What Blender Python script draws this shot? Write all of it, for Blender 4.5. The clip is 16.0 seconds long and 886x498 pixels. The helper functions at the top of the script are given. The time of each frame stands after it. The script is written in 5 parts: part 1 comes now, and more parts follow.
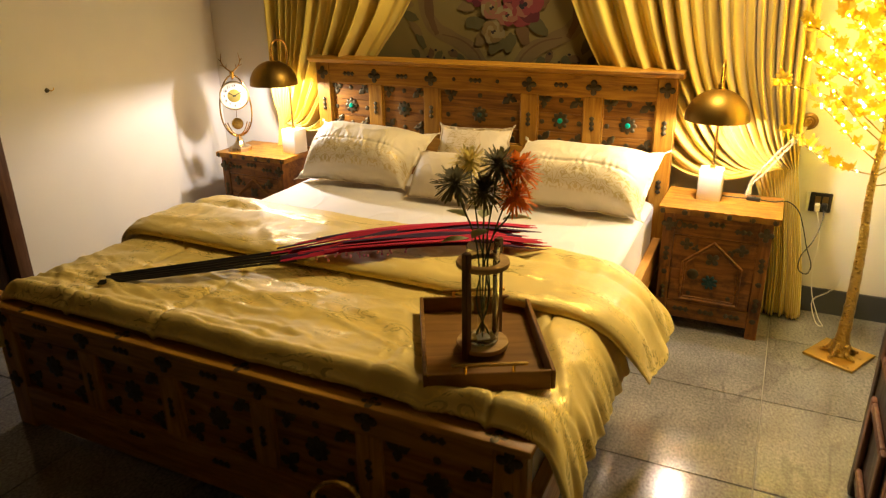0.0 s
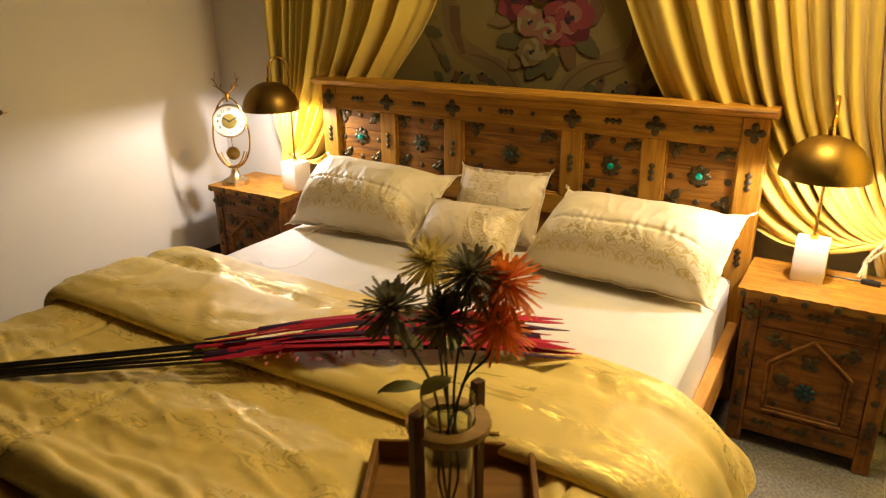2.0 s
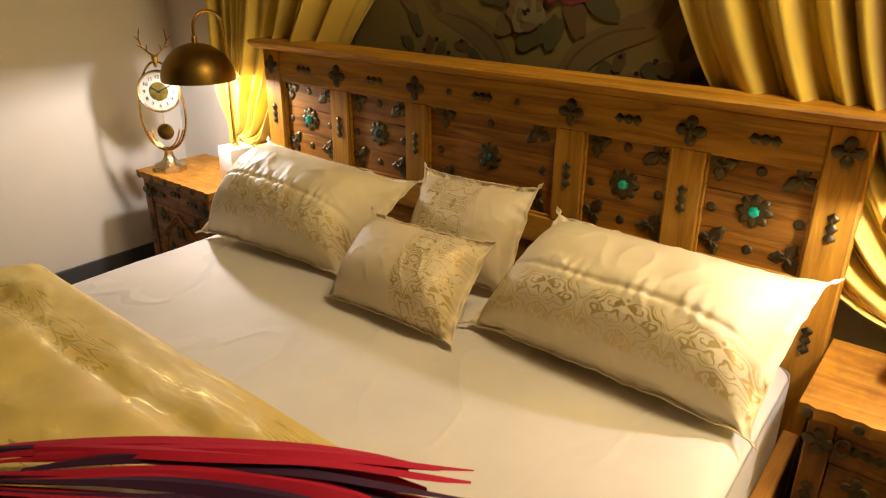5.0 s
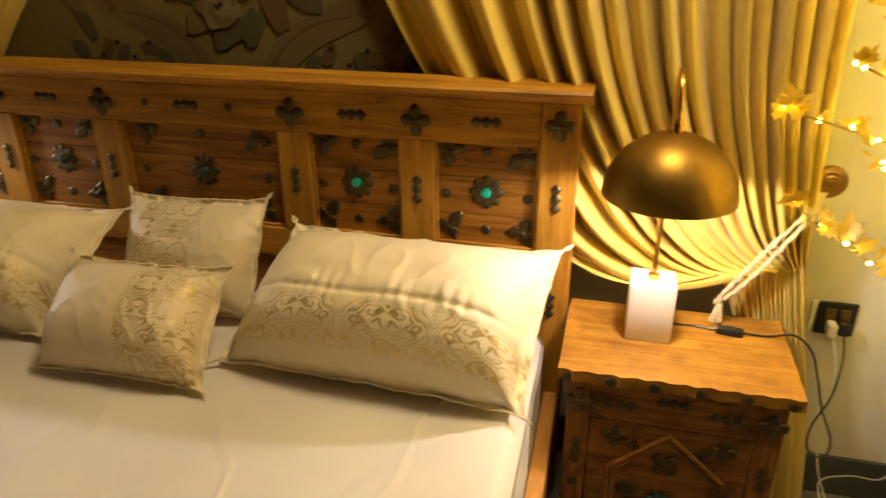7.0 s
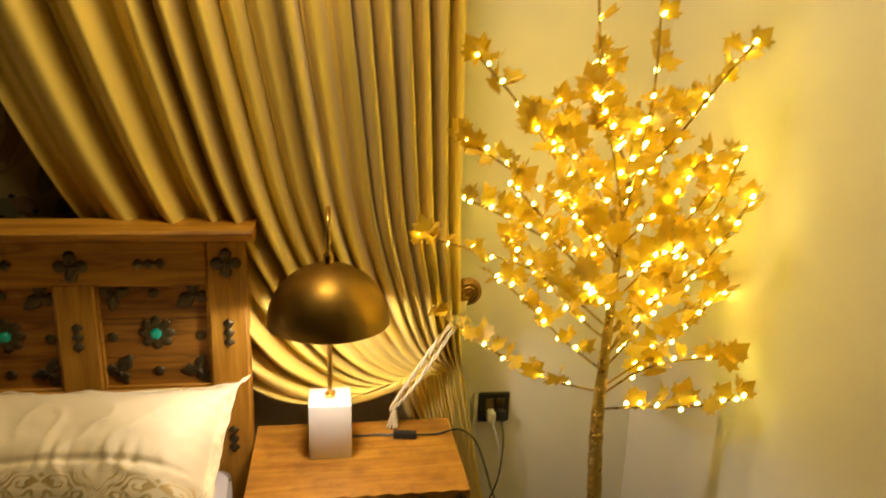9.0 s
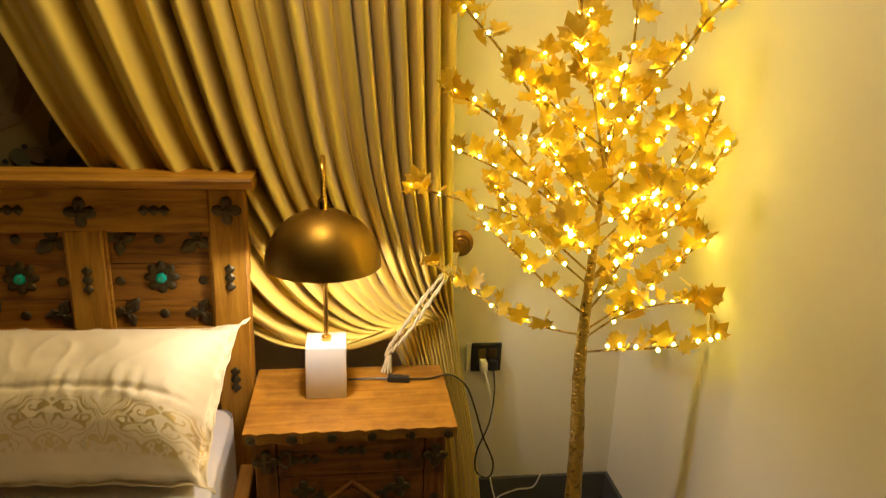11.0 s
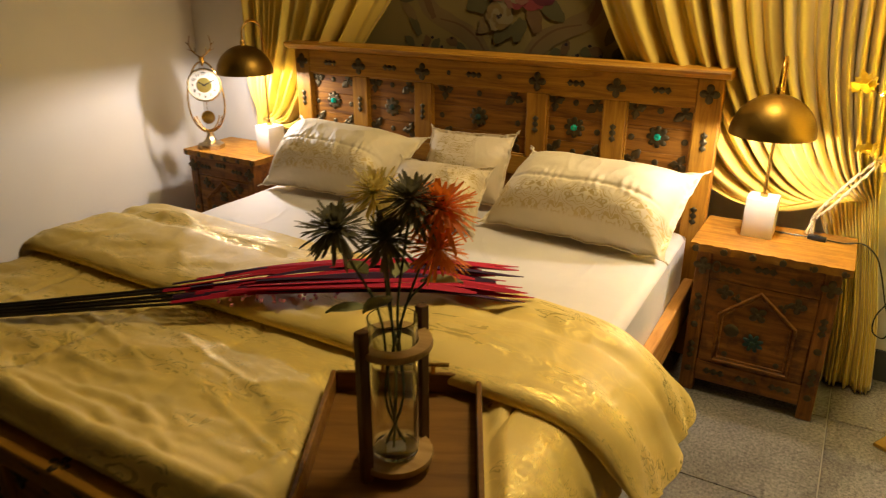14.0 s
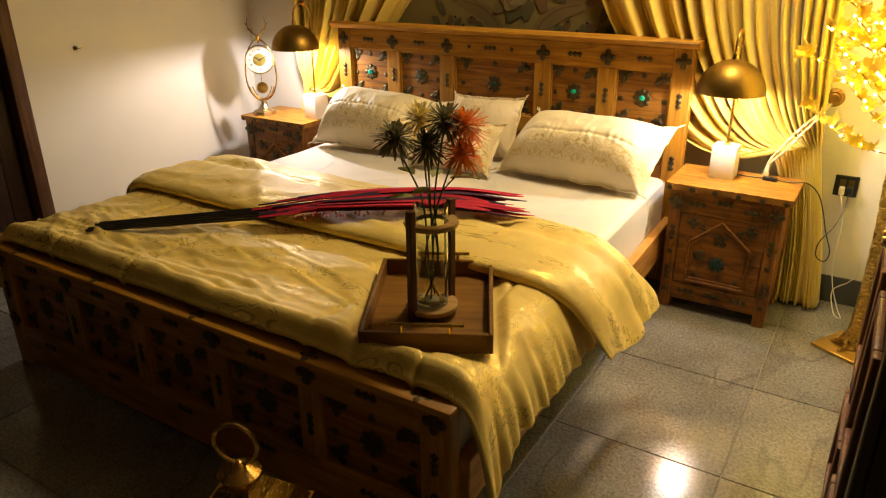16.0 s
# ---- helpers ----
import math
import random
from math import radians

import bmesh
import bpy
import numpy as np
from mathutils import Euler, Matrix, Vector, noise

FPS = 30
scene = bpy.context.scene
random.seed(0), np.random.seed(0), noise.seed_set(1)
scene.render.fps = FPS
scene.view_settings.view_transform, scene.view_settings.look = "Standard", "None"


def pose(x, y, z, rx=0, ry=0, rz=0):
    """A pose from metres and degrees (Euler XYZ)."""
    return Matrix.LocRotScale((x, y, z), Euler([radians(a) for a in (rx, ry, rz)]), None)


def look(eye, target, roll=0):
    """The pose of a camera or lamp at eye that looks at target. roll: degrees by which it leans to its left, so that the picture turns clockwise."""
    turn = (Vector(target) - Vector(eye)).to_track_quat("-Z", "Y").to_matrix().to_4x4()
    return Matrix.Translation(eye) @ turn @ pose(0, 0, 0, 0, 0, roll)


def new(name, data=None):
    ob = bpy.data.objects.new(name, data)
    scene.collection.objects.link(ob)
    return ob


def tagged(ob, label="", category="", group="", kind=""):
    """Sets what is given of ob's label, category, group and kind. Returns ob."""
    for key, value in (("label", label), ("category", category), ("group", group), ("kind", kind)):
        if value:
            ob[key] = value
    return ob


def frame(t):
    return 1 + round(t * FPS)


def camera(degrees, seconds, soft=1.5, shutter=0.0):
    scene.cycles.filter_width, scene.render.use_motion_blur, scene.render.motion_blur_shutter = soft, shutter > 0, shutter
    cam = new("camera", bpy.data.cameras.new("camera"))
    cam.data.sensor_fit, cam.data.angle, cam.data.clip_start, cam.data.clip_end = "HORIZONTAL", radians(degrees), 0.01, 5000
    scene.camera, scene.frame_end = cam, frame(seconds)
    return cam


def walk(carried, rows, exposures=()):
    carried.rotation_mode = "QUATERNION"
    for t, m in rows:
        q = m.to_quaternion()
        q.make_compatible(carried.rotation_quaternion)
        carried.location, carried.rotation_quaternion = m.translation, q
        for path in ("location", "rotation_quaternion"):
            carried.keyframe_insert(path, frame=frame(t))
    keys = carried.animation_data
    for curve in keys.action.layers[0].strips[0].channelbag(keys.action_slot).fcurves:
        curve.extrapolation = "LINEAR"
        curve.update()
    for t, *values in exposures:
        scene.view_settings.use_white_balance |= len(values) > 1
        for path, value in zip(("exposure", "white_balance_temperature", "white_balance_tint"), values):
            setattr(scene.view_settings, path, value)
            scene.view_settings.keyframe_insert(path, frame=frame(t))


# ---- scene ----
cam = camera(64.1, 16.0, soft=1.15, shutter=0.5)
PATH = [
    (0, (1.405, -3.377, 1.56), (0.595, -1.699, 0.831), -0.8),
    (0.5, (1.408, -3.178, 1.557), (0.56, -1.515, 0.838), -0.5),
    (1, (1.368, -3.013, 1.538), (0.476, -1.368, 0.831), -0.4),
    (1.5, (1.294, -2.797, 1.531), (0.356, -1.172, 0.837), -0.3),
    (2, (1.26, -2.614, 1.513), (0.282, -1.011, 0.826), -0.4),
    (2.5, (1.277, -2.387, 1.487), (0.258, -0.809, 0.798), 0.2),
    (3, (1.263, -2.24, 1.458), (0.217, -0.686, 0.757), 0.8),
    (5.3, (1.129, -1.634, 1.428), (-0.002, -0.183, 0.645), 0.5),
    (5.5, (1.124, -1.613, 1.426), (0.034, -0.136, 0.634), 0.1),
    (6, (1.09, -1.585, 1.432), (0.211, 0.02, 0.626), -0.3),
    (6.5, (1.061, -1.581, 1.429), (0.399, 0.126, 0.623), -0.4),
    (7, (1.052, -1.577, 1.442), (0.597, 0.192, 0.627), -0.2),
    (7.5, (1.081, -1.582, 1.457), (0.846, 0.243, 0.673), 0.4),
    (8, (1.111, -1.59, 1.475), (1.129, 0.273, 0.745), 1.1),
    (8.5, (1.146, -1.607, 1.498), (1.339, 0.279, 0.861), 1.7),
    (9, (1.169, -1.637, 1.521), (1.474, 0.27, 1.001), 1.9),
    (9.2, (1.173, -1.654, 1.526), (1.513, 0.258, 1.05), 2.1),
    (11.3, (1.24, -1.777, 1.463), (1.458, 0.114, 0.85), 1.8),
    (11.5, (1.278, -1.822, 1.464), (1.4, 0.067, 0.822), 1.5),
    (12, (1.295, -1.975, 1.434), (1.203, -0.093, 0.76), 1.4),
    (12.5, (1.272, -2.153, 1.437), (0.952, -0.32, 0.702), 0.9),
    (13, (1.238, -2.326, 1.424), (0.65, -0.569, 0.667), 0.2),
    (13.5, (1.297, -2.491, 1.434), (0.481, -0.826, 0.685), 0.1),
    (14, (1.381, -2.67, 1.459), (0.445, -1.064, 0.721), 0.2),
    (14.5, (1.447, -2.823, 1.47), (0.463, -1.244, 0.736), -0.3),
    (15, (1.522, -2.997, 1.486), (0.533, -1.426, 0.741), -0.3),
    (15.5, (1.624, -3.113, 1.487), (0.64, -1.547, 0.726), -0.2),
    (16, (1.688, -3.213, 1.489), (0.714, -1.648, 0.714), -0.3),
]
walk(cam, [(t, look(eye, target, roll)) for t, eye, target, roll in PATH],
     [(0, 1.06), (3, 0.58), (5.5, 0.38), (7, 0.26), (8, 0.02), (9.2, -0.36), (11.4, -0.25), (12.5, 0.0), (13.5, 0.30), (16, 0.88)])

# ---- world and lamps ----
world = bpy.data.worlds.new("world")
scene.world = world
world.use_nodes = True
world.node_tree.nodes["Background"].inputs[0].default_value = (0.02, 0.015, 0.01, 1)
world.node_tree.nodes["Background"].inputs[1].default_value = 0.2

BULB_WATTS, CEILING_FILL_WATTS, LED_STRENGTH = 9.0, 25.0, 54.0


def bulb_light(name, x, y, z, watts, colour, size=0.03):
    data = bpy.data.lights.new(name, "POINT")
    data.energy, data.color, data.shadow_soft_size = watts, colour, size
    ob = new(name, data)
    ob.location = (x, y, z)
    return ob


bulb_light("table_lamp_bulb", 1.157, -0.165, 0.992, BULB_WATTS, (1.0, 0.90, 0.85), 0.024)
bulb_light("table_lamp_bulb", -1.165, -0.165, 1.006, BULB_WATTS * 1.65, (1.0, 0.92, 0.93), 0.024)
# Assumed fill lamp without a known fixture, added to brighten curtains and bed.
ceil = bpy.data.lights.new("ceiling_fill", "AREA")
ceil.energy, ceil.color, ceil.shape, ceil.size = CEILING_FILL_WATTS, (1.0, 0.76, 0.42), "DISK", 0.5
new("ceiling_fill_source", ceil).location = (1.08, -0.44, 2.72)


# ---- materials ----
def material(name, colour=(0.8, 0.8, 0.8), rough=0.5, metal=0.0, sheen=0.0, coat=0.0):
    m = bpy.data.materials.new(name)
    m.use_nodes = True
    b = m.node_tree.nodes["Principled BSDF"]
    b.inputs["Base Color"].default_value = (*colour, 1)
    b.inputs["Roughness"].default_value = rough
    b.inputs["Metallic"].default_value = metal
    b.inputs["Sheen Weight"].default_value = sheen
    b.inputs["Coat Weight"].default_value = coat
    return m


def nodes_of(m):
    t = m.node_tree
    return t, t.nodes["Principled BSDF"], t.links.new


def coords(t, kind="Object", scale=(1, 1, 1), rot=(0, 0, 0)):
    tc, mp = t.nodes.new("ShaderNodeTexCoord"), t.nodes.new("ShaderNodeMapping")
    mp.inputs["Scale"].default_value = scale
    mp.inputs["Rotation"].default_value = rot
    t.links.new(tc.outputs[kind], mp.inputs["Vector"])
    return mp.outputs["Vector"]


def noise_node(t, vec, scale, detail=4.0, rough=0.55, distort=0.0):
    n = t.nodes.new("ShaderNodeTexNoise")
    n.inputs["Scale"].default_value, n.inputs["Detail"].default_value = scale, detail
    n.inputs["Roughness"].default_value, n.inputs["Distortion"].default_value = rough, distort
    if vec is not None:
        t.links.new(vec, n.inputs["Vector"])
    return n.outputs["Fac"]


def ramp(t, fac, stops):
    r = t.nodes.new("ShaderNodeValToRGB")
    e = r.color_ramp.elements
    while len(e) < len(stops):
        e.new(0.5)
    for el, (p, c) in zip(e, stops):
        el.position = p
        el.color = (*c, 1) if len(c) == 3 else c
    t.links.new(fac, r.inputs["Fac"])
    return r.outputs["Color"]


def mix(t, fac, a, b, blend="MIX"):
    n = t.nodes.new("ShaderNodeMix")
    n.data_type, n.blend_type = "RGBA", blend
    for sock, v in ((n.inputs[0], fac), (n.inputs[6], a), (n.inputs[7], b)):
        if isinstance(v, (int, float)):
            sock.default_value = v
        elif isinstance(v, tuple):
            sock.default_value = (*v, 1)
        else:
            t.links.new(v, sock)
    return n.outputs[2]


def bump(t, b, height, strength=0.3, dist=0.01):
    n = t.nodes.new("ShaderNodeBump")
    n.inputs["Strength"].default_value, n.inputs["Distance"].default_value = strength, dist
    t.links.new(height, n.inputs["Height"])
    t.links.new(n.outputs["Normal"], b.inputs["Normal"])


def paint(name, colour, rough=0.6, bump_scale=90.0, vary=0.06):
    m = material(name, colour, rough)
    t, b, link = nodes_of(m)
    v = coords(t)
    big = noise_node(t, v, 1.3, 3)
    lo = tuple(c * (1 - vary) for c in colour)
    hi = tuple(min(1, c * (1 + vary)) for c in colour)
    link(ramp(t, big, [(0.3, lo), (0.7, hi)]), b.inputs["Base Color"])
    bump(t, b, noise_node(t, v, bump_scale, 5), 0.08, 0.004)
    return m


def wood(name, dark, mid, light, rough=0.45, axis="x", coat=0.05):
    m = material(name, mid, rough, coat=coat)
    m.node_tree.nodes["Principled BSDF"].inputs["Specular IOR Level"].default_value = 0.3
    t, b, link = nodes_of(m)
    sc = {"x": (1.2, 14, 14), "z": (14, 14, 1.2), "y": (14, 1.2, 14)}[axis]
    v = coords(t, "Object", sc)
    info = t.nodes.new("ShaderNodeObjectInfo")
    add = t.nodes.new("ShaderNodeVectorMath")
    add.operation = "MULTIPLY_ADD"
    link(info.outputs["Random"], add.inputs[0])
    add.inputs[1].default_value = (37, 21, 13)
    link(v, add.inputs[2])
    grain = noise_node(t, add.outputs[0], 2.2, 7, 0.62, 1.4)
    base = ramp(t, grain, [(0.28, dark), (0.5, mid), (0.72, light)])
    blotch = noise_node(t, coords(t), 4.5, 4)
    worn = mix(t, ramp(t, blotch, [(0.35, (0, 0, 0)), (0.75, (0.55, 0.55, 0.55))]), base, tuple(c * 0.55 for c in mid))
    link(worn, b.inputs["Base Color"])
    link(ramp(t, grain, [(0.2, (rough + 0.15,) * 3), (0.8, (rough - 0.08,) * 3)]), b.inputs["Roughness"])
    bump(t, b, grain, 0.18, 0.004)
    return m


def cloth(name, colour, rough=0.5, weave=900.0, sheen=0.3, vary=0.08, trans=0.0):
    m = material(name, colour, rough, sheen=sheen)
    t, b, link = nodes_of(m)
    v = coords(t)
    big = noise_node(t, v, 3.0, 4)
    link(ramp(t, big, [(0.3, tuple(c * (1 - vary) for c in colour)), (0.7, tuple(min(1, c * (1 + vary)) for c in colour))]), b.inputs["Base Color"])
    bump(t, b, noise_node(t, v, weave, 2), 0.10, 0.001)
    if trans:
        tr, mx = t.nodes.new("ShaderNodeBsdfTranslucent"), t.nodes.new("ShaderNodeMixShader")
        tr.inputs[0].default_value = (*colour, 1)
        mx.inputs[0].default_value = trans
        link(b.outputs[0], mx.inputs[1])
        link(tr.outputs[0], mx.inputs[2])
        link(mx.outputs[0], t.nodes["Material Output"].inputs["Surface"])
    return m


def damask(name, ground, gold, kind="UV", scale=(1, 1, 1), limit=None, axis="Y", strength=0.62):
    """Satin with woven gold scrolls. limit: the scrolls keep to a band of the second coordinate, fading at its edges."""
    m = material(name, ground, 0.34, sheen=0.05)
    m.node_tree.nodes["Principled BSDF"].inputs["Specular IOR Level"].default_value = 0.34
    t, b, link = nodes_of(m)
    flat_v = coords(t, kind, scale)
    split = t.nodes.new("ShaderNodeSeparateXYZ")
    link(flat_v, split.inputs[0])
    join = t.nodes.new("ShaderNodeCombineXYZ")
    for ax, size in (("X", 0.5), ("Y", 1.5)):
        fold = t.nodes.new("ShaderNodeMath")
        fold.operation = "PINGPONG"
        fold.inputs[1].default_value = size
        link(split.outputs[ax], fold.inputs[0])
        link(fold.outputs[0], join.inputs[ax])
    v = join.outputs[0]
    warp = t.nodes.new("ShaderNodeTexNoise")
    warp.inputs["Scale"].default_value = 3.0
    link(v, warp.inputs["Vector"])
    add = t.nodes.new("ShaderNodeVectorMath")
    add.operation = "MULTIPLY_ADD"
    link(warp.outputs["Color"], add.inputs[0])
    add.inputs[1].default_value = (0.75, 0.75, 0.75)
    link(v, add.inputs[2])
    vor = t.nodes.new("ShaderNodeTexVoronoi")
    vor.voronoi_dimensions = "2D"
    vor.inputs["Scale"].default_value = 3.0
    link(add.outputs[0], vor.inputs["Vector"])
    away = t.nodes.new("ShaderNodeVectorMath")
    away.operation = "SUBTRACT"
    link(add.outputs[0], away.inputs[0])
    link(vor.outputs["Position"], away.inputs[1])
    axes = t.nodes.new("ShaderNodeSeparateXYZ")
    link(away.outputs[0], axes.inputs[0])
    turn = t.nodes.new("ShaderNodeMath")
    turn.operation = "ARCTAN2"
    link(axes.outputs["Y"], turn.inputs[0])
    link(axes.outputs["X"], turn.inputs[1])
    curl = t.nodes.new("ShaderNodeMath")
    curl.operation = "MULTIPLY_ADD"
    curl.inputs[1].default_value = 24.0
    link(vor.outputs["Distance"], curl.inputs[0])
    link(turn.outputs[0], curl.inputs[2])
    sub = t.nodes.new("ShaderNodeMath")
    sub.operation = "SINE"
    link(curl.outputs[0], sub.inputs[0])
    uneven = t.nodes.new("ShaderNodeMath")
    uneven.operation = "MULTIPLY_ADD"
    uneven.inputs[1].default_value = 2.6
    link(noise_node(t, v, 5.0, 3), uneven.inputs[0])
    link(sub.outputs[0], uneven.inputs[2])
    lift = t.nodes.new("ShaderNodeMapRange")
    lift.inputs["From Min"].default_value, lift.inputs["From Max"].default_value = 1.70, 1.98
    link(uneven.outputs[0], lift.inputs["Value"])
    scroll = lift.outputs[0]
    gate = ramp(t, noise_node(t, flat_v, 1.1, 2), [(0.44, (0, 0, 0)), (0.54, (1, 1, 1))])
    mask = mix(t, 1.0, scroll, gate, "MULTIPLY")
    if limit:
        sep = t.nodes.new("ShaderNodeSeparateXYZ")
        link(coords(t, kind), sep.inputs[0])
        lo, hi = limit
        band = ramp(t, sep.outputs[axis], [(max(0, lo - 0.02), (0, 0, 0)), (lo, (1, 1, 1)), (hi, (1, 1, 1)), (min(1, hi + 0.03), (0, 0, 0))])
        mask = mix(t, 1.0, mix(t, 0.85, (0.16, 0.16, 0.16), scroll), band, "MULTIPLY")
    big = noise_node(t, coords(t, "Object"), 4.0, 4)
    plain = ramp(t, big, [(0.3, tuple(c * 0.92 for c in ground)), (0.7, tuple(min(1, c * 1.06) for c in ground))])
    link(mix(t, mix(t, strength, (0, 0, 0), mask), plain, gold), b.inputs["Base Color"])
    link(ramp(t, mask, [(0.0, (0.52, 0.52, 0.52)), (1.0, (0.26, 0.26, 0.26))]), b.inputs["Roughness"])
    shine = t.nodes.new("ShaderNodeMath")
    shine.operation = "MULTIPLY"
    shine.inputs[1].default_value = 0.5
    link(mask, shine.inputs[0])
    link(shine.outputs[0], b.inputs["Metallic"])
    bump(t, b, mix(t, 0.4, noise_node(t, coords(t, "Object"), 26.0, 4, 0.6, 0.6), noise_node(t, coords(t, "Object"), 700.0, 2)), 0.30, 0.006)
    return m


def metal(name, colour, rough=0.25, brushed=True):
    m = material(name, colour, rough, 1.0)
    t, b, link = nodes_of(m)
    n = noise_node(t, coords(t, "Object", (1, 1, 12) if brushed else (1, 1, 1)), 60.0, 4)
    link(ramp(t, n, [(0.3, (rough * 0.75,) * 3), (0.7, (min(1, rough * 1.35),) * 3)]), b.inputs["Roughness"])
    link(ramp(t, noise_node(t, coords(t), 7.0, 3), [(0.3, tuple(c * 0.85 for c in colour)), (0.7, colour)]), b.inputs["Base Color"])
    return m


def glow(name, colour, strength):
    m = material(name, colour, 0.4)
    b = m.node_tree.nodes["Principled BSDF"]
    b.inputs["Emission Color"].default_value = (*colour, 1)
    b.inputs["Emission Strength"].default_value = strength
    return m


WALL = paint("wall_paint", (0.74, 0.70, 0.62), 0.55)
# Near-black for walls out of view, chosen to cut bounced light.
UNSEEN_DARK = paint("unseen_wall_dark", (0.07, 0.052, 0.038), 0.6)
# The unseen ceiling is toned down as well, against bounce.
CEIL = paint("ceiling_paint", (0.42, 0.37, 0.30), 0.7)
SKIRT = paint("skirting_stone", (0.07, 0.072, 0.075), 0.25)
PINE = wood("pine_varnished", (0.20, 0.077, 0.007), (0.44, 0.205, 0.017), (0.60, 0.31, 0.034))
PINE_UP = wood("pine_upright", (0.20, 0.077, 0.007), (0.44, 0.205, 0.017), (0.60, 0.31, 0.034), axis="z")
PANEL = wood("pine_panel", (0.10, 0.034, 0.004), (0.31, 0.126, 0.012), (0.46, 0.205, 0.024))
TRAYWOOD = wood("tray_wood", (0.14, 0.060, 0.009), (0.21, 0.096, 0.013), (0.27, 0.130, 0.020), 0.5)
# Cabinet body pine: the dim front's shade is in the colour, plus dark stains.
DIM_STAINED = wood("dim_stained_pine", (0.11, 0.036, 0.006), (0.27, 0.105, 0.014), (0.42, 0.18, 0.028), 0.5)
DIM_STAINED_UP = wood("dim_stained_pine_upright", (0.11, 0.036, 0.006), (0.27, 0.105, 0.014), (0.42, 0.18, 0.028), 0.5, "z")
for m_ in (DIM_STAINED, DIM_STAINED_UP):
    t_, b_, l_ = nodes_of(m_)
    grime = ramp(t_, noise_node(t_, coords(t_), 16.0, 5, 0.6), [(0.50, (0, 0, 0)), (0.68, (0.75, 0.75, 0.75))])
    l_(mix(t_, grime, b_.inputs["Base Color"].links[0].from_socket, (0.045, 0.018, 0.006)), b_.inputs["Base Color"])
DARKWOOD = wood("dark_wood", (0.014, 0.007, 0.004), (0.032, 0.015, 0.008), (0.07, 0.03, 0.015), 0.35, "z")
REDWOOD = wood("red_wood", (0.09, 0.035, 0.02), (0.2, 0.085, 0.05), (0.32, 0.16, 0.10), 0.45, "z")
IRON = metal("aged_iron", (0.125, 0.098, 0.05), 0.5, False)
TURQ = material("turquoise", (0.0, 0.42, 0.30), 0.2, coat=0.5)
# The rosette's own dark teal, also used for beads painted dim.
TEAL = material("dark_teal_enamel", (0.006, 0.042, 0.034), 0.4, coat=0.1)
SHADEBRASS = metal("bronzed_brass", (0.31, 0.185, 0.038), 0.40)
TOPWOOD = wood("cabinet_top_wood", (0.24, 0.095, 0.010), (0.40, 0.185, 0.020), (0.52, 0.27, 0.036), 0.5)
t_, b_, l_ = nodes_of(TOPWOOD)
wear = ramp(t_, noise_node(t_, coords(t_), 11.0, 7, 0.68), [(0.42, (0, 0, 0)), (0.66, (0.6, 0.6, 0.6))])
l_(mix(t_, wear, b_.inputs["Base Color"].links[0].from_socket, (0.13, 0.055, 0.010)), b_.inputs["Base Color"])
BRASS = metal("brushed_brass", (0.66, 0.42, 0.11), 0.22)
STEELY = metal("champagne_metal", (0.62, 0.52, 0.34), 0.3)
SHEET = cloth("sateen_sheet", (0.71, 0.67, 0.635), 0.62)
t_, b_, l_ = nodes_of(SHEET)
fold_ = ramp(t_, noise_node(t_, coords(t_, "Object", (1.0, 0.5, 1.0), (0, 0, 0.6)), 2.2, 3, 0.5, 0.3), [(0.47, (0, 0, 0)), (0.5, (1, 1, 1)), (0.53, (0, 0, 0))])
bump(t_, b_, fold_, 0.35, 0.006)
SATIN = damask("duvet_damask", (0.74, 0.565, 0.165), (0.95, 0.74, 0.20), "UV", (10, 4, 1))
PILLOW = damask("pillow_damask", (0.76, 0.66, 0.45), (0.54, 0.37, 0.07), "UV", (3.4, 2.4, 1), (0.10, 0.30), "Y", 0.72)
CUSHION = damask("cushion_damask", (0.72, 0.61, 0.41), (0.43, 0.29, 0.05), "UV", (2.2, 2.2, 1), (0.58, 0.95), "X", 0.85)
CUSHION_BACK = damask("upright_cushion_damask", (0.73, 0.62, 0.42), (0.43, 0.29, 0.05), "UV", (2.2, 2.2, 1), (0.18, 0.60), "X", 0.85)
CURTAIN = cloth("curtain_gold", (0.85, 0.65, 0.125), 0.48, 700, 0.3, 0.06, 0.10)
ROPE = cloth("rope_cream", (0.62, 0.52, 0.33), 0.85, 300)
MARBLE = paint("white_marble", (0.82, 0.80, 0.76), 0.3, 30, 0.04)
BLACK = material("black_plastic", (0.015, 0.015, 0.015), 0.4)
WHITE = material("white_plastic", (0.75, 0.72, 0.65), 0.4)
LED = glow("warm_led", (1.0, 0.81, 0.12), LED_STRENGTH)
LEAF = cloth("gold_leaf_cloth", (0.62, 0.425, 0.03), 0.42, 400, 0.2, 0.15, 0.35)
BARK = metal("gold_tinsel", (0.42, 0.28, 0.07), 0.3, False)
t_, b_, l_ = nodes_of(BARK)
bump(t_, b_, noise_node(t_, coords(t_, "Object", (1, 1, 2)), 45.0, 4), 0.9, 0.02)
GLASS = material("clear_glass", (0.93, 0.97, 0.94), 0.02)
GLASS.node_tree.nodes["Principled BSDF"].inputs["Transmission Weight"].default_value = 1.0
GLASS.node_tree.nodes["Principled BSDF"].inputs["IOR"].default_value = 1.45
STEM = paint("flower_stem", (0.06, 0.08, 0.02), 0.6)
PETAL_DARK = cloth("petal_dark", (0.19, 0.172, 0.09), 0.7, 60, 0.1, 0.3, 0.35)
PETAL_ORANGE = cloth("petal_orange", (0.85, 0.25, 0.03), 0.6, 60, 0.1, 0.2, 0.4)
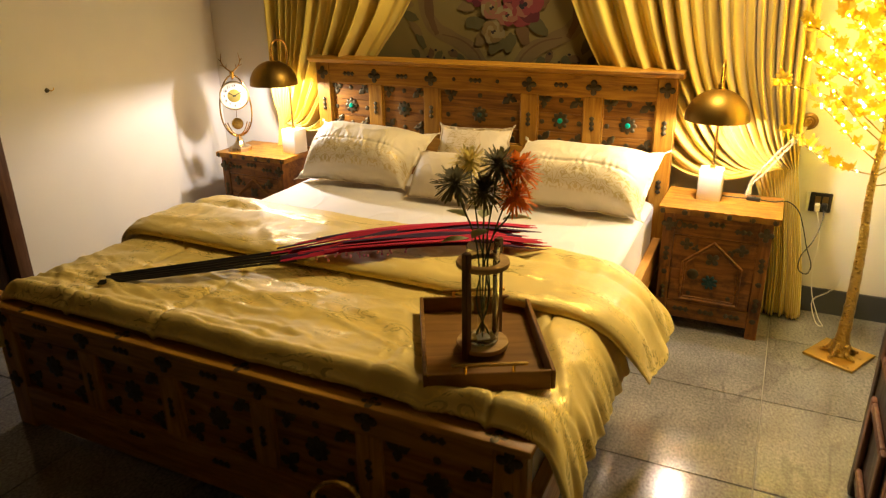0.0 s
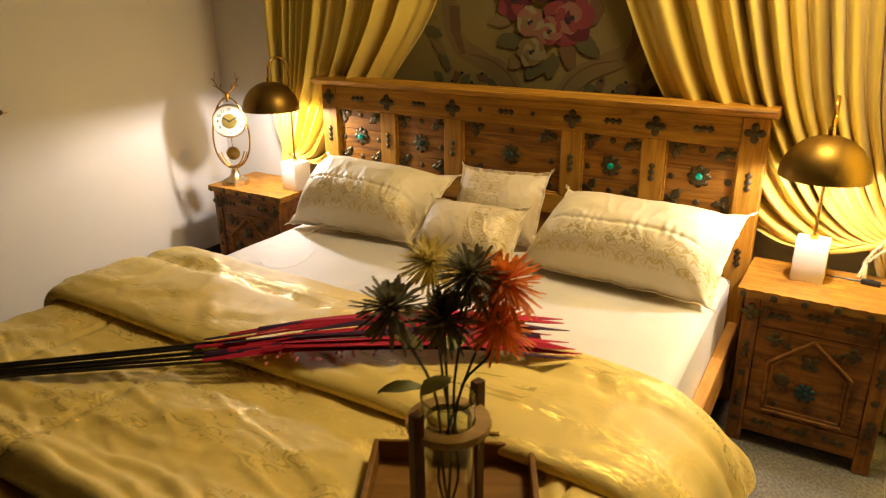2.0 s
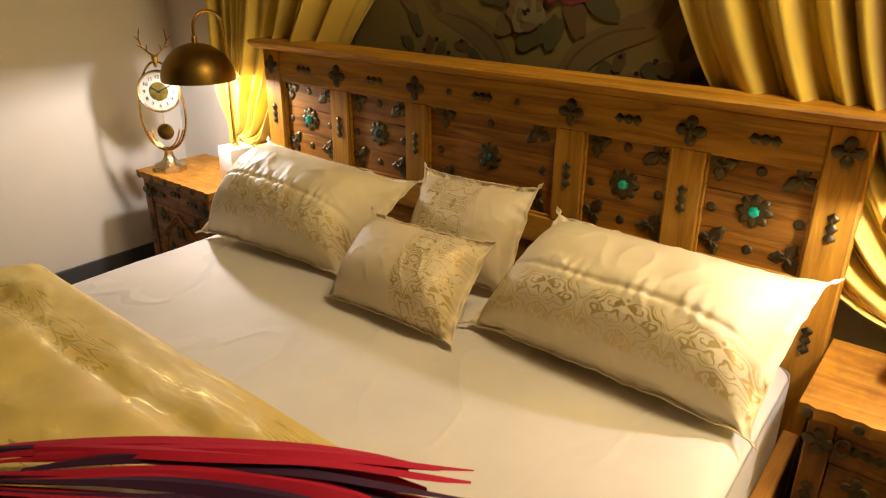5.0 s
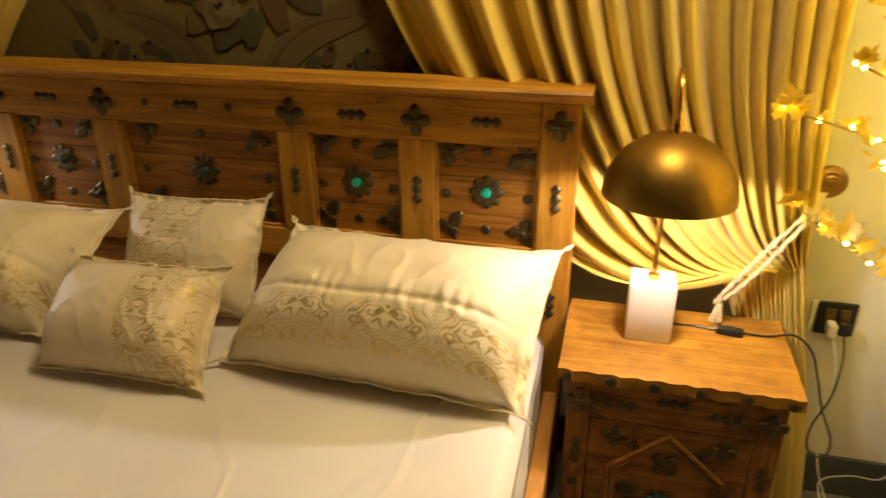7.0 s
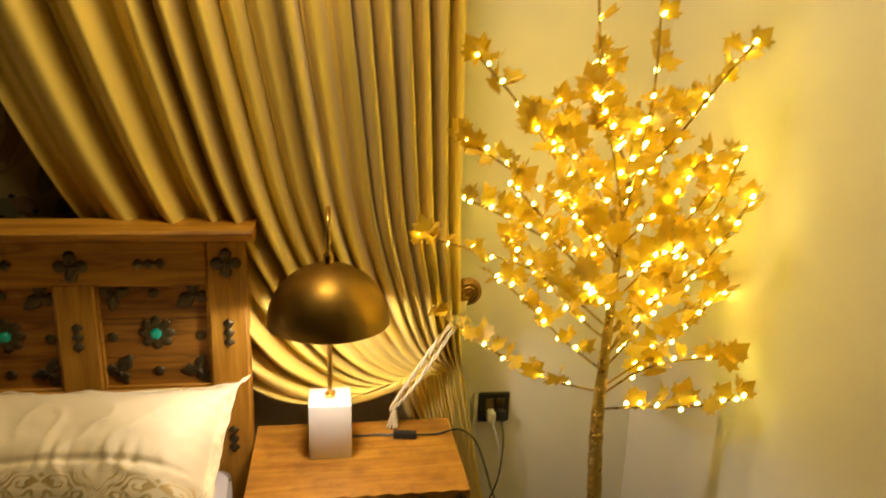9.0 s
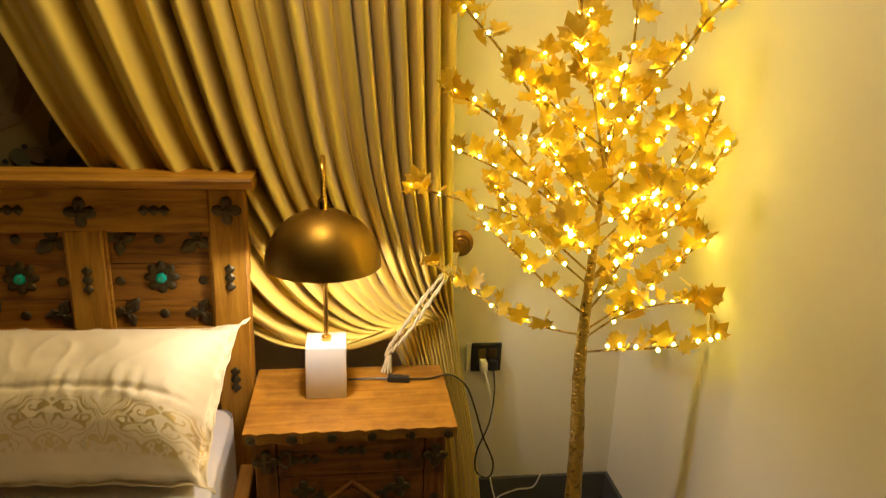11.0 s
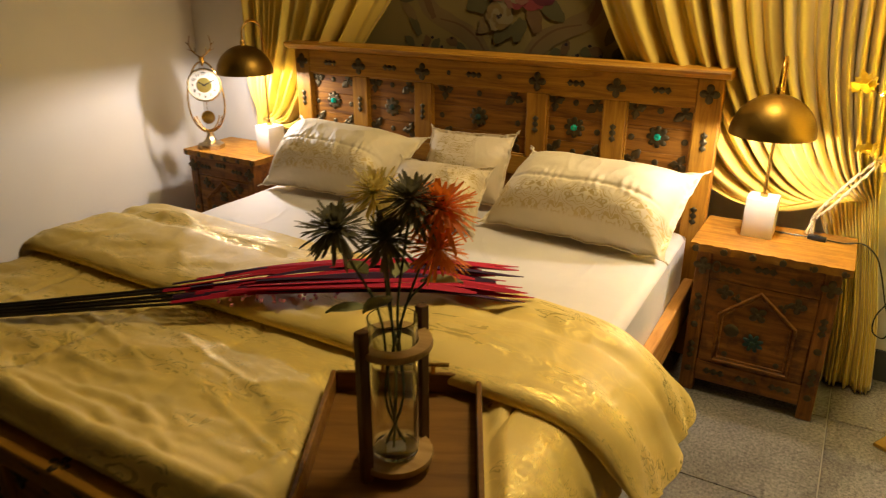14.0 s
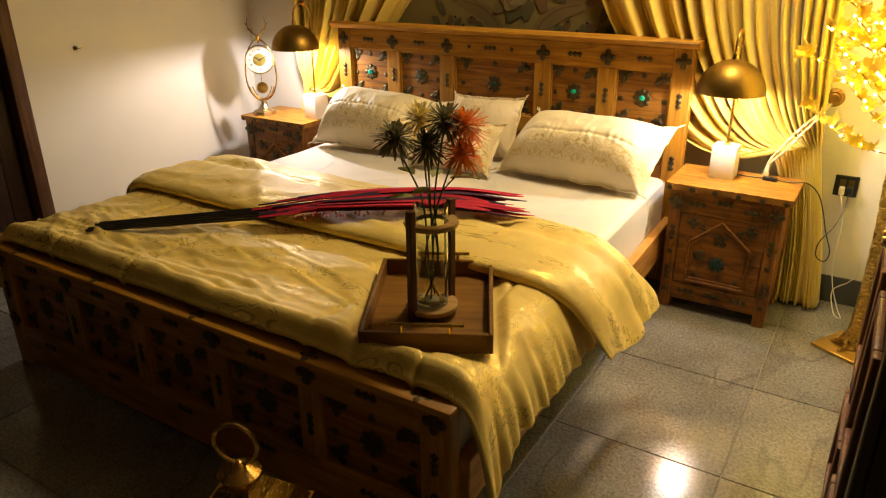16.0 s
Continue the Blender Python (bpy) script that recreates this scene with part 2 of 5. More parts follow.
PETAL_CREAM = cloth("petal_cream", (0.76, 0.63, 0.2), 0.6, 60, 0.1, 0.2, 0.4)
LEAF_GREEN = paint("leaf_green", (0.22, 0.23, 0.09), 0.6, 60, 0.2)
STALK = paint("stalk_black", (0.012, 0.010, 0.010), 0.5)
CRIMSON = paint("crimson_blade", (0.40, 0.001, 0.03), 0.8, 60, 0.25)
PURPLE = paint("purple_blade", (0.035, 0.004, 0.04), 0.8, 60, 0.25)
PINK = paint("pink_bud", (0.7, 0.25, 0.28), 0.5)

GRANITE = material("grey_granite", (0.2, 0.2, 0.19), 0.12, coat=0.25)
t_, b_, l_ = nodes_of(GRANITE)
info_ = t_.nodes.new("ShaderNodeObjectInfo")
geo_ = t_.nodes.new("ShaderNodeNewGeometry")
v_ = geo_.outputs["Position"]
speck = ramp(t_, noise_node(t_, v_, 95.0, 7, 0.78), [(0.32, (0.095, 0.09, 0.086)), (0.46, (0.24, 0.23, 0.215)), (0.58, (0.37, 0.355, 0.33)), (0.72, (0.54, 0.52, 0.48))])
cloud = ramp(t_, noise_node(t_, v_, 3.5, 5), [(0.3, (0.60, 0.585, 0.56)), (0.7, (1.0, 0.985, 0.96))])
tint = ramp(t_, info_.outputs["Random"], [(0.0, (0.82, 0.82, 0.82)), (1.0, (1.0, 1.0, 1.0))])
l_(mix(t_, 1.0, mix(t_, 1.0, speck, cloud, "MULTIPLY"), tint, "MULTIPLY"), b_.inputs["Base Color"])
l_(ramp(t_, noise_node(t_, v_, 9.0, 4), [(0.3, (0.12, 0.12, 0.12)), (0.8, (0.24, 0.24, 0.24))]), b_.inputs["Roughness"])
mp_ = t_.nodes.new("ShaderNodeMapping")
mp_.inputs["Scale"].default_value, mp_.inputs["Rotation"].default_value = (1.5, 0.45, 1.0), (0, 0, 0.5)
l_(v_, mp_.inputs["Vector"])
line_ = ramp(t_, noise_node(t_, mp_.outputs[0], 1.15, 4, 0.5, 0.25), [(0.490, (0, 0, 0)), (0.499, (0.35, 0.35, 0.35)), (0.501, (0.35, 0.35, 0.35)), (0.510, (0, 0, 0))])
some_ = ramp(t_, noise_node(t_, v_, 1.7, 2), [(0.50, (0, 0, 0)), (0.56, (1, 1, 1))])
vein = mix(t_, mix(t_, 1.0, line_, some_, "MULTIPLY"), (1, 1, 1), (0.2, 0.19, 0.18))
old_ = b_.inputs["Base Color"].links[0].from_socket
l_(mix(t_, 1.0, old_, vein, "MULTIPLY"), b_.inputs["Base Color"])
GROUT = paint("grout", (0.26, 0.24, 0.2), 0.8)

CANVAS = paint("mural_canvas", (0.185, 0.140, 0.042), 0.8, 250, 0.25)


# ---- mesh helpers ----
def part(name, bm, mat, parent=None, label="", smooth=True):
    me = bpy.data.meshes.new(name)
    bmesh.ops.recalc_face_normals(bm, faces=bm.faces)
    bm.to_mesh(me)
    bm.free()
    me.materials.append(mat)
    if smooth:
        me.shade_smooth()
        me.set_sharp_from_angle(angle=radians(40))
    ob = new(name, me)
    if parent is not None:
        ob.parent = parent
    if label:
        tagged(ob, label)
    return ob


def share(name, me, parent, m, label=""):
    ob = new(name, me)
    ob.parent = parent
    ob.matrix_basis = m
    if label:
        tagged(ob, label)
    return ob


def thing(name, label, category, at=(0, 0, 0), turn=0.0, group="", kind=""):
    ob = new(name)
    ob.empty_display_size = 0.05
    ob.matrix_basis = pose(*at, 0, 0, turn)
    return tagged(ob, label, category, group, kind)


def box(bm, x0, x1, y0, y1, z0, z1, bevel=0.003, seg=1):
    g = bmesh.ops.create_cube(bm, size=1)
    vs = g["verts"]
    for v in vs:
        v.co = Vector((x0 + (v.co.x + 0.5) * (x1 - x0), y0 + (v.co.y + 0.5) * (y1 - y0), z0 + (v.co.z + 0.5) * (z1 - z0)))
    if bevel:
        es = list({e for v in vs for e in v.link_edges})
        bmesh.ops.bevel(bm, geom=es, offset=bevel, segments=seg, profile=0.5, affect="EDGES")
    return bm


def lathe(bm, profile, seg=24, m=None):
    rings = []
    for r, z in profile:
        rings.append([bm.verts.new((r * math.cos(2 * math.pi * k / seg), r * math.sin(2 * math.pi * k / seg), z)) for k in range(seg)] if r > 1e-5 else [bm.verts.new((0, 0, z))])
    for a, b in zip(rings, rings[1:]):
        for k in range(seg):
            k2 = (k + 1) % seg
            if len(a) > 1 and len(b) > 1:
                bm.faces.new((a[k], a[k2], b[k2], b[k]))
            elif len(a) > 1:
                bm.faces.new((a[k], a[k2], b[0]))
            elif len(b) > 1:
                bm.faces.new((a[0], b[k2], b[k]))
    if m is not None:
        bmesh.ops.transform(bm, matrix=m, verts=[v for r in rings for v in r])
    return bm


def tube(bm, pts, radius, seg=8, close=False):
    pts = [Vector(p) for p in pts]
    n = len(pts)
    rad = radius if isinstance(radius, (list, tuple)) else [radius] * n
    up, rings = None, []
    for i, p in enumerate(pts):
        a = pts[(i - 1) % n] if close else pts[max(i - 1, 0)]
        b = pts[(i + 1) % n] if close else pts[min(i + 1, n - 1)]
        d = (b - a).normalized()
        if up is None:
            up = d.orthogonal().normalized()
        up = (up - d * up.dot(d)).normalized()
        side = d.cross(up)
        rings.append([bm.verts.new(p + rad[i] * (math.cos(2 * math.pi * k / seg) * up + math.sin(2 * math.pi * k / seg) * side)) for k in range(seg)])
    for i in range(n if close else n - 1):
        a, b = rings[i], rings[(i + 1) % n]
        for k in range(seg):
            bm.faces.new((a[k], a[(k + 1) % seg], b[(k + 1) % seg], b[k]))
    if not close:
        bm.faces.new(rings[0][::-1])
        bm.faces.new(rings[-1])
    return bm


def prism(bm, outline, y0, y1):
    """An outline in x and z, drawn out from y0 to y1."""
    a = [bm.verts.new((x, y0, z)) for x, z in outline]
    b = [bm.verts.new((x, y1, z)) for x, z in outline]
    bm.faces.new(a)
    bm.faces.new(b[::-1])
    for i in range(len(a)):
        j = (i + 1) % len(a)
        bm.faces.new((a[i], b[i], b[j], a[j]))
    return bm


def disc(bm, x, z, r, h, seg=10, sx=1.0, turn=0.0):
    """A low dome on a face that looks towards -y."""
    m = Matrix.Translation((x, 0, z)) @ Matrix.Rotation(turn, 4, "Y") @ Matrix.Rotation(math.pi / 2, 4, "X") @ Matrix.Diagonal((sx, 1, 1, 1))
    return lathe(bm, [(r, 0), (r * 0.82, h * 0.8), (r * 0.4, h), (0, h * 0.8)], seg, m)


def spline(pts, n):
    """n points along a smooth line through pts."""
    P = [Vector(p) for p in pts]
    out = []
    for i in range(n):
        s = i / (n - 1) * (len(P) - 1)
        k = min(int(s), len(P) - 2)
        f = s - k
        a, b, c, d = P[max(k - 1, 0)], P[k], P[k + 1], P[min(k + 2, len(P) - 1)]
        out.append(0.5 * ((2 * b) + (c - a) * f + (2 * a - 5 * b + 4 * c - d) * f * f + (3 * b - a - 3 * c + d) * f ** 3))
    return out


def sheet(name, grid, mat, parent=None, thick=0.0, closed_u=False, label=""):
    """A mesh from rows of points, with UVs from 0 to 1 along rows (x) and columns (y)."""
    nv, nu = len(grid), len(grid[0])
    verts = [tuple(p) for row in grid for p in row]
    faces, uvs = [], []
    for j in range(nv - 1):
        for i in range(nu if closed_u else nu - 1):
            i2 = (i + 1) % nu
            faces.append((j * nu + i, j * nu + i2, (j + 1) * nu + i2, (j + 1) * nu + i))
            for di, dj in ((i, j), (i + 1, j), (i + 1, j + 1), (i, j + 1)):
                uvs.append((di / (nu if closed_u else nu - 1), dj / (nv - 1)))
    if closed_u:
        for j, rev in ((0, True), (nv - 1, False)):
            f = [j * nu + i for i in range(nu)]
            faces.append(tuple(f[::-1] if rev else f))
            uvs += [(0.5, float(not rev))] * nu
    me = bpy.data.meshes.new(name)
    me.from_pydata(verts, [], faces)
    lay = me.uv_layers.new(name="UVMap")
    lay.data.foreach_set("uv", [c for uv in uvs for c in uv])
    me.materials.append(mat)
    me.shade_smooth()
    ob = new(name, me)
    if parent is not None:
        ob.parent = parent
    if thick:
        s = ob.modifiers.new("thickness", "SOLIDIFY")
        s.thickness, s.offset = thick, 0.0
    if label:
        tagged(ob, label)
    return ob


def smooth(a, b, x):
    f = min(1.0, max(0.0, (x - a) / (b - a)))
    return f * f * (3 - 2 * f)


def nz(x, y, z=0.0):
    return noise.noise(Vector((x, y, z)))


def wall_piece(name, x0, x1, y0, y1, z0, z1, mat, label="", cat=""):
    return tagged(part(name, box(bmesh.new(), x0, x1, y0, y1, z0, z1, 0), mat, None), label, cat, kind="structure")


# ---- the room ----
XL, XR, YB, YF, HIGH = -1.90, 2.05, 0.19, -6.3, 2.75
floor = tagged(part("floor", box(bmesh.new(), XL - 0.15, XR + 0.15, YF - 0.15, YB + 0.15, -0.12, -0.004, 0), GROUT), "floor of polished grey granite tiles", "floor", kind="structure")
wall_piece("ceiling", XL - 0.15, XR + 0.15, YF - 0.15, YB + 0.15, HIGH, HIGH + 0.12, CEIL, "plain painted ceiling", "ceiling")
wall_piece("wall_north", XL - 0.15, XR + 0.15, YB, YB + 0.15, -0.004, HIGH, WALL, "cream painted wall behind the bed", "wall")
wall_piece("wall_east", XR, XR + 0.15, YF, YB, -0.004, HIGH, WALL, "cream painted side wall", "wall")
wall_piece("wall_south", XL - 0.15, XR + 0.15, YF - 0.15, YF, -0.004, HIGH, UNSEEN_DARK, "unseen end wall, blackened to cut bounced light", "wall")
DY0, DY1, DTOP = -2.32, -1.32, 2.1
wall_piece("wall_west", XL - 0.15, XL, DY1, YB, -0.004, HIGH, WALL, "cream painted side wall with a hook", "wall")
wall_piece("wall_west", XL - 0.15, XL, YF, DY0, -0.004, HIGH, UNSEEN_DARK, "unseen part of the side wall, blackened to cut bounced light", "wall")
wall_piece("wall_west", XL - 0.15, XL, DY0, DY1, DTOP, HIGH, WALL, "cream painted wall above the door", "wall")
for n_, a_ in (("north", (XL + 0.012, XR - 0.012, YB - 0.012, YB)), ("east", (XR - 0.012, XR, YF, YB)), ("west", (XL, XL + 0.012, DY1 + 0.002, YB))):
    bm = box(bmesh.new(), *a_, -0.002, 0.125, 0.002)
    tagged(part("baseboard", bm, SKIRT), "dark grey stone skirting", "baseboard", kind="structure")

# the dark door in the west wall
door = thing("door_1", "closed dark brown wooden door in a brown frame", "door", (XL, 0, 0), kind="structure")
for y0, y1, z0, z1 in ((DY1 - 0.07, DY1, 0, DTOP), (DY0, DY0 + 0.07, 0, DTOP), (DY0 + 0.07, DY1 - 0.07, DTOP - 0.07, DTOP)):
    part("door_frame", box(bmesh.new(), -0.1, 0.03, y0, y1, z0, z1, 0.006, 2), wood("frame_wood", (0.05, 0.022, 0.01), (0.1, 0.045, 0.02), (0.16, 0.08, 0.04), 0.4, "z"), door)
leaf = part("door_leaf", box(bmesh.new(), -0.09, -0.045, DY0 + 0.075, DY1 - 0.075, 0.01, DTOP - 0.075, 0.004), DARKWOOD, door)
for z0, z1 in ((0.2, 0.95), (1.1, 1.9)):
    for y0, y1 in ((DY0 + 0.17, -1.87), (-1.77, DY1 - 0.17)):
        part("panel", box(bmesh.new(), -0.05, -0.035, y0, y1, z0, z1, 0.01), DARKWOOD, door)
bm = bmesh.new()
tube(bm, [(-0.04, DY0 + 0.12, 1.0), (0.01, DY0 + 0.12, 1.0), (0.012, DY0 + 0.22, 1.0)], 0.009)
part("door_handle", bm, BRASS, door, "brass lever handle")

# hook on the west wall
hook = thing("wall_hook", "small brass hook screwed into the wall", "hook", (XL, -1.02, 1.04))
bm = lathe(bmesh.new(), [(0, 0), (0.012, 0), (0.011, 0.004), (0.005, 0.006), (0.004, 0.02), (0, 0.021)], 12, Matrix.Rotation(math.pi / 2, 4, "Y"))
part("plate", bm, IRON, hook)
bm = tube(bmesh.new(), [(0.018, 0, 0), (0.024, 0.008, -0.002), (0.026, 0.018, 0.002), (0.024, 0.024, 0.01)], 0.003, 6)
part("hook_arm", bm, BRASS, hook)

# ---- ornaments of hammered iron, shared by the bed and the bedside cabinets ----
def loose_mesh(name, bm, mat):
    me = bpy.data.meshes.new(name)
    bmesh.ops.recalc_face_normals(bm, faces=bm.faces)
    bm.to_mesh(me)
    bm.free()
    me.materials.append(mat)
    me.shade_smooth()
    return me


def radial(reach, h, n=48, x=0.0):
    """One casting: a lobed plate with grooves between its lobes, on a face that looks towards -y."""
    bm = bmesh.new()
    rings = []
    for f, up in ((1.0, 0.0), (0.92, 0.7), (0.66, 1.0), (0.42, 0.55), (0.28, 1.15)):
        row = []
        for k in range(n):
            a = 2 * math.pi * k / n
            r = reach(a)
            groove = 0.55 + 0.45 * (r / max(reach(2 * math.pi * q / n) for q in range(n)))
            row.append(bm.verts.new((x + f * r * math.cos(a), -h * up * groove, f * r * math.sin(a))))
        rings.append(row)
    tip = bm.verts.new((x, -h * 1.25, 0))
    for p, q in zip(rings, rings[1:]):
        for k in range(n):
            bm.faces.new((p[k], p[(k + 1) % n], q[(k + 1) % n], q[k]))
    for k in range(n):
        bm.faces.new((rings[-1][k], rings[-1][(k + 1) % n], tip))
    return bm


O_MEDAL = loose_mesh("medallion", radial(lambda a: 0.026 + 0.012 * abs(math.cos(4 * a)) ** 0.7, 0.006), IRON)
O_CROSS = loose_mesh("cross_ornament", radial(lambda a: 0.015 + 0.021 * abs(math.cos(2 * a)) ** 0.8, 0.007), IRON)
O_CORNER = loose_mesh("corner_ornament", radial(lambda a: 0.010 + 0.020 * abs(math.cos(1.5 * (a - 0.785))) ** 1.4 + 0.008 * max(0.0, math.cos(a - 0.785)) ** 5 + 0.003 * math.cos(9 * (a - 0.785)), 0.005, 48), IRON)
bm = bmesh.new()
n_, rows_ = 24, []
for k in range(n_ + 1):
    f_ = k / n_ * 2 - 1
    w_ = (0.0045 + 0.0085 * abs(math.cos(1.5 * math.pi * f_)) ** 1.3) * min(1.0, 4 * (1.02 - abs(f_)))
    rows_.append([bm.verts.new((0.037 * f_, 0, -w_)), bm.verts.new((0.037 * f_, -0.005, -0.5 * w_)), bm.verts.new((0.037 * f_, -0.005, 0.5 * w_)), bm.verts.new((0.037 * f_, 0, w_))])
for p_, q_ in zip(rows_, rows_[1:]):
    for k in range(3):
        bm.faces.new((p_[k], p_[k + 1], q_[k + 1], q_[k]))
O_BAR = loose_mesh("bar_ornament", bm, IRON)
O_STUD = loose_mesh("stud", disc(bmesh.new(), 0, 0, 0.013, 0.0035, 9), IRON)
O_BEAD = loose_mesh("bead", disc(bmesh.new(), 0, -0.0, 0.0115, 0.012, 12), TURQ)
O_BEAD_DIM = loose_mesh("bead", disc(bmesh.new(), 0, -0.0, 0.0115, 0.012, 12), TEAL)
O_ROSETTE = loose_mesh("rosette", radial(lambda a: 0.018 + 0.018 * abs(math.cos(4 * a)) ** 0.8, 0.006), TEAL)


def put(me, name, parent, x, y, z, turn=0.0, s=1.0, label=""):
    return share(name, me, parent, pose(x, y, z, 0, turn, 0) @ Matrix.Scale(s, 4), label)


def panel_ornaments(p, cx, cz, y, w, h, bead=True, s=1.0):
    put(O_MEDAL, "medallion", p, cx, y, cz, 0, s * 1.15)
    if bead:
        # Beads far from the lamps get a darker copy, shade painted into the colour.
        put(O_BEAD, "bead", p, cx, y - 0.004, cz, 0, s * 1.2, "turquoise bead") if cx > 0.2 or cx < -0.6 else put(O_BEAD_DIM, "bead", p, cx, y - 0.004, cz, 0, s * 1.2, "turquoise bead, its dimness put into the colour")
    for sx in (-1, 1):
        for sz in (-1, 1):
            turn = {(1, 1): 180, (-1, 1): 270, (-1, -1): 0, (1, -1): 90}[(sx, sz)]
            put(O_CORNER, "corner_ornament", p, cx + sx * w * 0.36, y, cz + sz * h * 0.36, turn + 8 * sx, s * 1.25)
        put(O_STUD, "stud", p, cx + sx * w * 0.40, y, cz - 0.01, 0, s)
    for sz in (-1, 1):
        put(O_STUD, "stud", p, cx, y, cz + sz * h * 0.37, 0, s)


# ---- the bed ----
bed = thing("bed", "carved orange pine double bed with iron ornaments and turquoise beads", "bed", (0, 0, 0))
HT = 1.10
stiles = [(-1.005, -0.918), (-0.668, -0.585), (-0.327, -0.240), (0.216, 0.300), (0.537, 0.624), (0.876, 0.964)]
panels = [(a[1], b[0]) for a, b in zip(stiles, stiles[1:])]
for x0, x1 in (stiles[0], stiles[-1]):
    p = part("headboard_post", box(bmesh.new(), x0, x1, -0.0, 0.055, 0.0, HT - 0.002, 0.004), PINE_UP, bed)
    cx = (x0 + x1) / 2
    put(O_CROSS, "cross_ornament", p, cx, -0.001, 1.045)
    put(O_BAR, "bar_ornament", p, cx, -0.001, 0.872, 90)
    put(O_BAR, "bar_ornament", p, cx, -0.001, 0.59, 90)
top_rail = part("top_rail", box(bmesh.new(), -0.918, 0.876, 0.001, 0.05, 0.994, HT - 0.002, 0.003), PINE, bed)
part("bottom_rail", box(bmesh.new(), -0.918, 0.876, 0.003, 0.05, 0.645, 0.728, 0.003), PINE, bed)
part("lower_board", box(bmesh.new(), -0.918, 0.876, 0.02, 0.045, 0.25, 0.643, 0.002), PANEL, bed)
bm = bmesh.new()
prof = [(0.075, HT), (-0.012, HT), (-0.028, HT + 0.008), (-0.040, HT + 0.016), (-0.046, HT + 0.026), (-0.040, HT + 0.032), (0.08, HT + 0.034)]
for a_, x_ in enumerate((-1.03, 0.988)):
    row = [bm.verts.new((x_, y, z)) for y, z in prof]
    bm.faces.new(row if a_ else row[::-1])
    if a_:
        for i in range(len(row)):
            j = (i + 1) % len(row)
            bm.faces.new((keep[i], keep[j], row[j], row[i]))
    keep = row
part("cornice", bm, PINE, bed)
for x0, x1 in stiles[1:-1]:
    p = part("stile", box(bmesh.new(), x0, x1, 0.002, 0.05, 0.728, 0.994, 0.003), PINE_UP, bed)
    cx = (x0 + x1) / 2
    put(O_BAR, "bar_ornament", p, cx, 0.001, 0.868, 90, 1.0)
    put(O_CROSS, "cross_ornament", top_rail, cx, 0.0, 1.04, 0, 1.05)
for x_ in (-0.79, -0.455, -0.03, 0.42, 0.75):
    put(O_BAR, "bar_ornament", top_rail, x_, 0.0, 1.045, 0, 1.0)
for x_ in (-0.15, 0.09):
    put(O_STUD, "stud", top_rail, x_, 0.0, 1.045, 0, 0.8)
for x0, x1 in panels:
    p = part("panel", box(bmesh.new(), x0, x1, 0.027, 0.045, 0.728, 0.994, 0), PANEL, bed)
    zs = [0.728, 0.728 + 0.078 + 0.012 * nz(x0 * 9, 1), 0.728 + 0.178 + 0.012 * nz(x0 * 9, 5), 0.994]
    for z0, z1 in zip(zs, zs[1:]):
        part("board", box(bmesh.new(), x0, x1, 0.0222, 0.0268, z0 + 0.0006, z1 - 0.0006, 0.0012), PANEL, p)
    cx = (x0 + x1) / 2
    panel_ornaments(p, cx, 0.868, 0.0220, x1 - x0, 0.266)
    # a thin moulding round the panel
    for a_ in ((x0, x0 + 0.007, 0.728, 0.994), (x1 - 0.007, x1, 0.728, 0.994), (x0 + 0.007, x1 - 0.007, 0.987, 0.994), (x0 + 0.007, x1 - 0.007, 0.728, 0.735)):
        part("moulding", box(bmesh.new(), a_[0], a_[1], 0.012, 0.0225, a_[2], a_[3], 0.002), PINE, bed)

# footboard
FX0, FX1, FY0, FY1, FT = -1.03, 0.985, -2.048, -1.990, 0.500
for x0, x1 in ((FX0 + 0.01, FX0 + 0.10), (FX1 - 0.10, FX1 - 0.01)):
    p = part("footboard_post", box(bmesh.new(), x0, x1, FY0 + 0.01, FY1, 0, FT - 0.001, 0.004), PINE_UP, bed)
    for z_ in (0.45, 0.2):
        put(O_CROSS, "cross_ornament", p, (x0 + x1) / 2, FY0 + 0.009, z_)
    put(O_BAR, "bar_ornament", p, (x0 + x1) / 2, FY0 + 0.009, 0.325, 90)
part("cap", box(bmesh.new(), FX0 - 0.01, FX1 + 0.012, FY0 - 0.028, FY1 + 0.01, FT, FT + 0.022, 0.007, 2), PINE, bed)
rail = part("foot_rail", box(bmesh.new(), FX0 + 0.10, FX1 - 0.10, FY0 + 0.011, FY1, 0.400, FT - 0.001, 0.003), PINE, bed)
rail2 = part("foot_rail", box(bmesh.new(), FX0 + 0.10, FX1 - 0.10, FY0 + 0.011, FY1, 0.025, 0.18, 0.003), PINE, bed)
n_ = 5
wide = (FX1 - FX0 - 0.20) / n_
for k in range(n_):
    x0 = FX0 + 0.10 + k * wide
    xs0, xs1 = x0 + (0.04 if k else 0), x0 + wide - (0.04 if k < n_ - 1 else 0)
    p = part("panel", box(bmesh.new(), xs0, xs1, FY0 + 0.03, FY1 - 0.005, 0.18, 0.400, 0), PANEL, bed)
    panel_ornaments(p, (xs0 + xs1) / 2, 0.290, FY0 + 0.0295, xs1 - xs0, 0.220, False)
    put(O_BAR, "bar_ornament", rail, (xs0 + xs1) / 2, FY0 + 0.010, 0.452)
    put(O_BAR, "bar_ornament", rail2, (xs0 + xs1) / 2, FY0 + 0.010, 0.135)
    if k:
        p = part("stile", box(bmesh.new(), x0 - 0.04, x0 + 0.04, FY0 + 0.012, FY1, 0.18, 0.400, 0.003), PINE_UP, bed)
        put(O_BAR, "bar_ornament", p, x0, FY0 + 0.011, 0.290, 90)
        put(O_CROSS, "cross_ornament", rail, x0, FY0 + 0.010, 0.452)
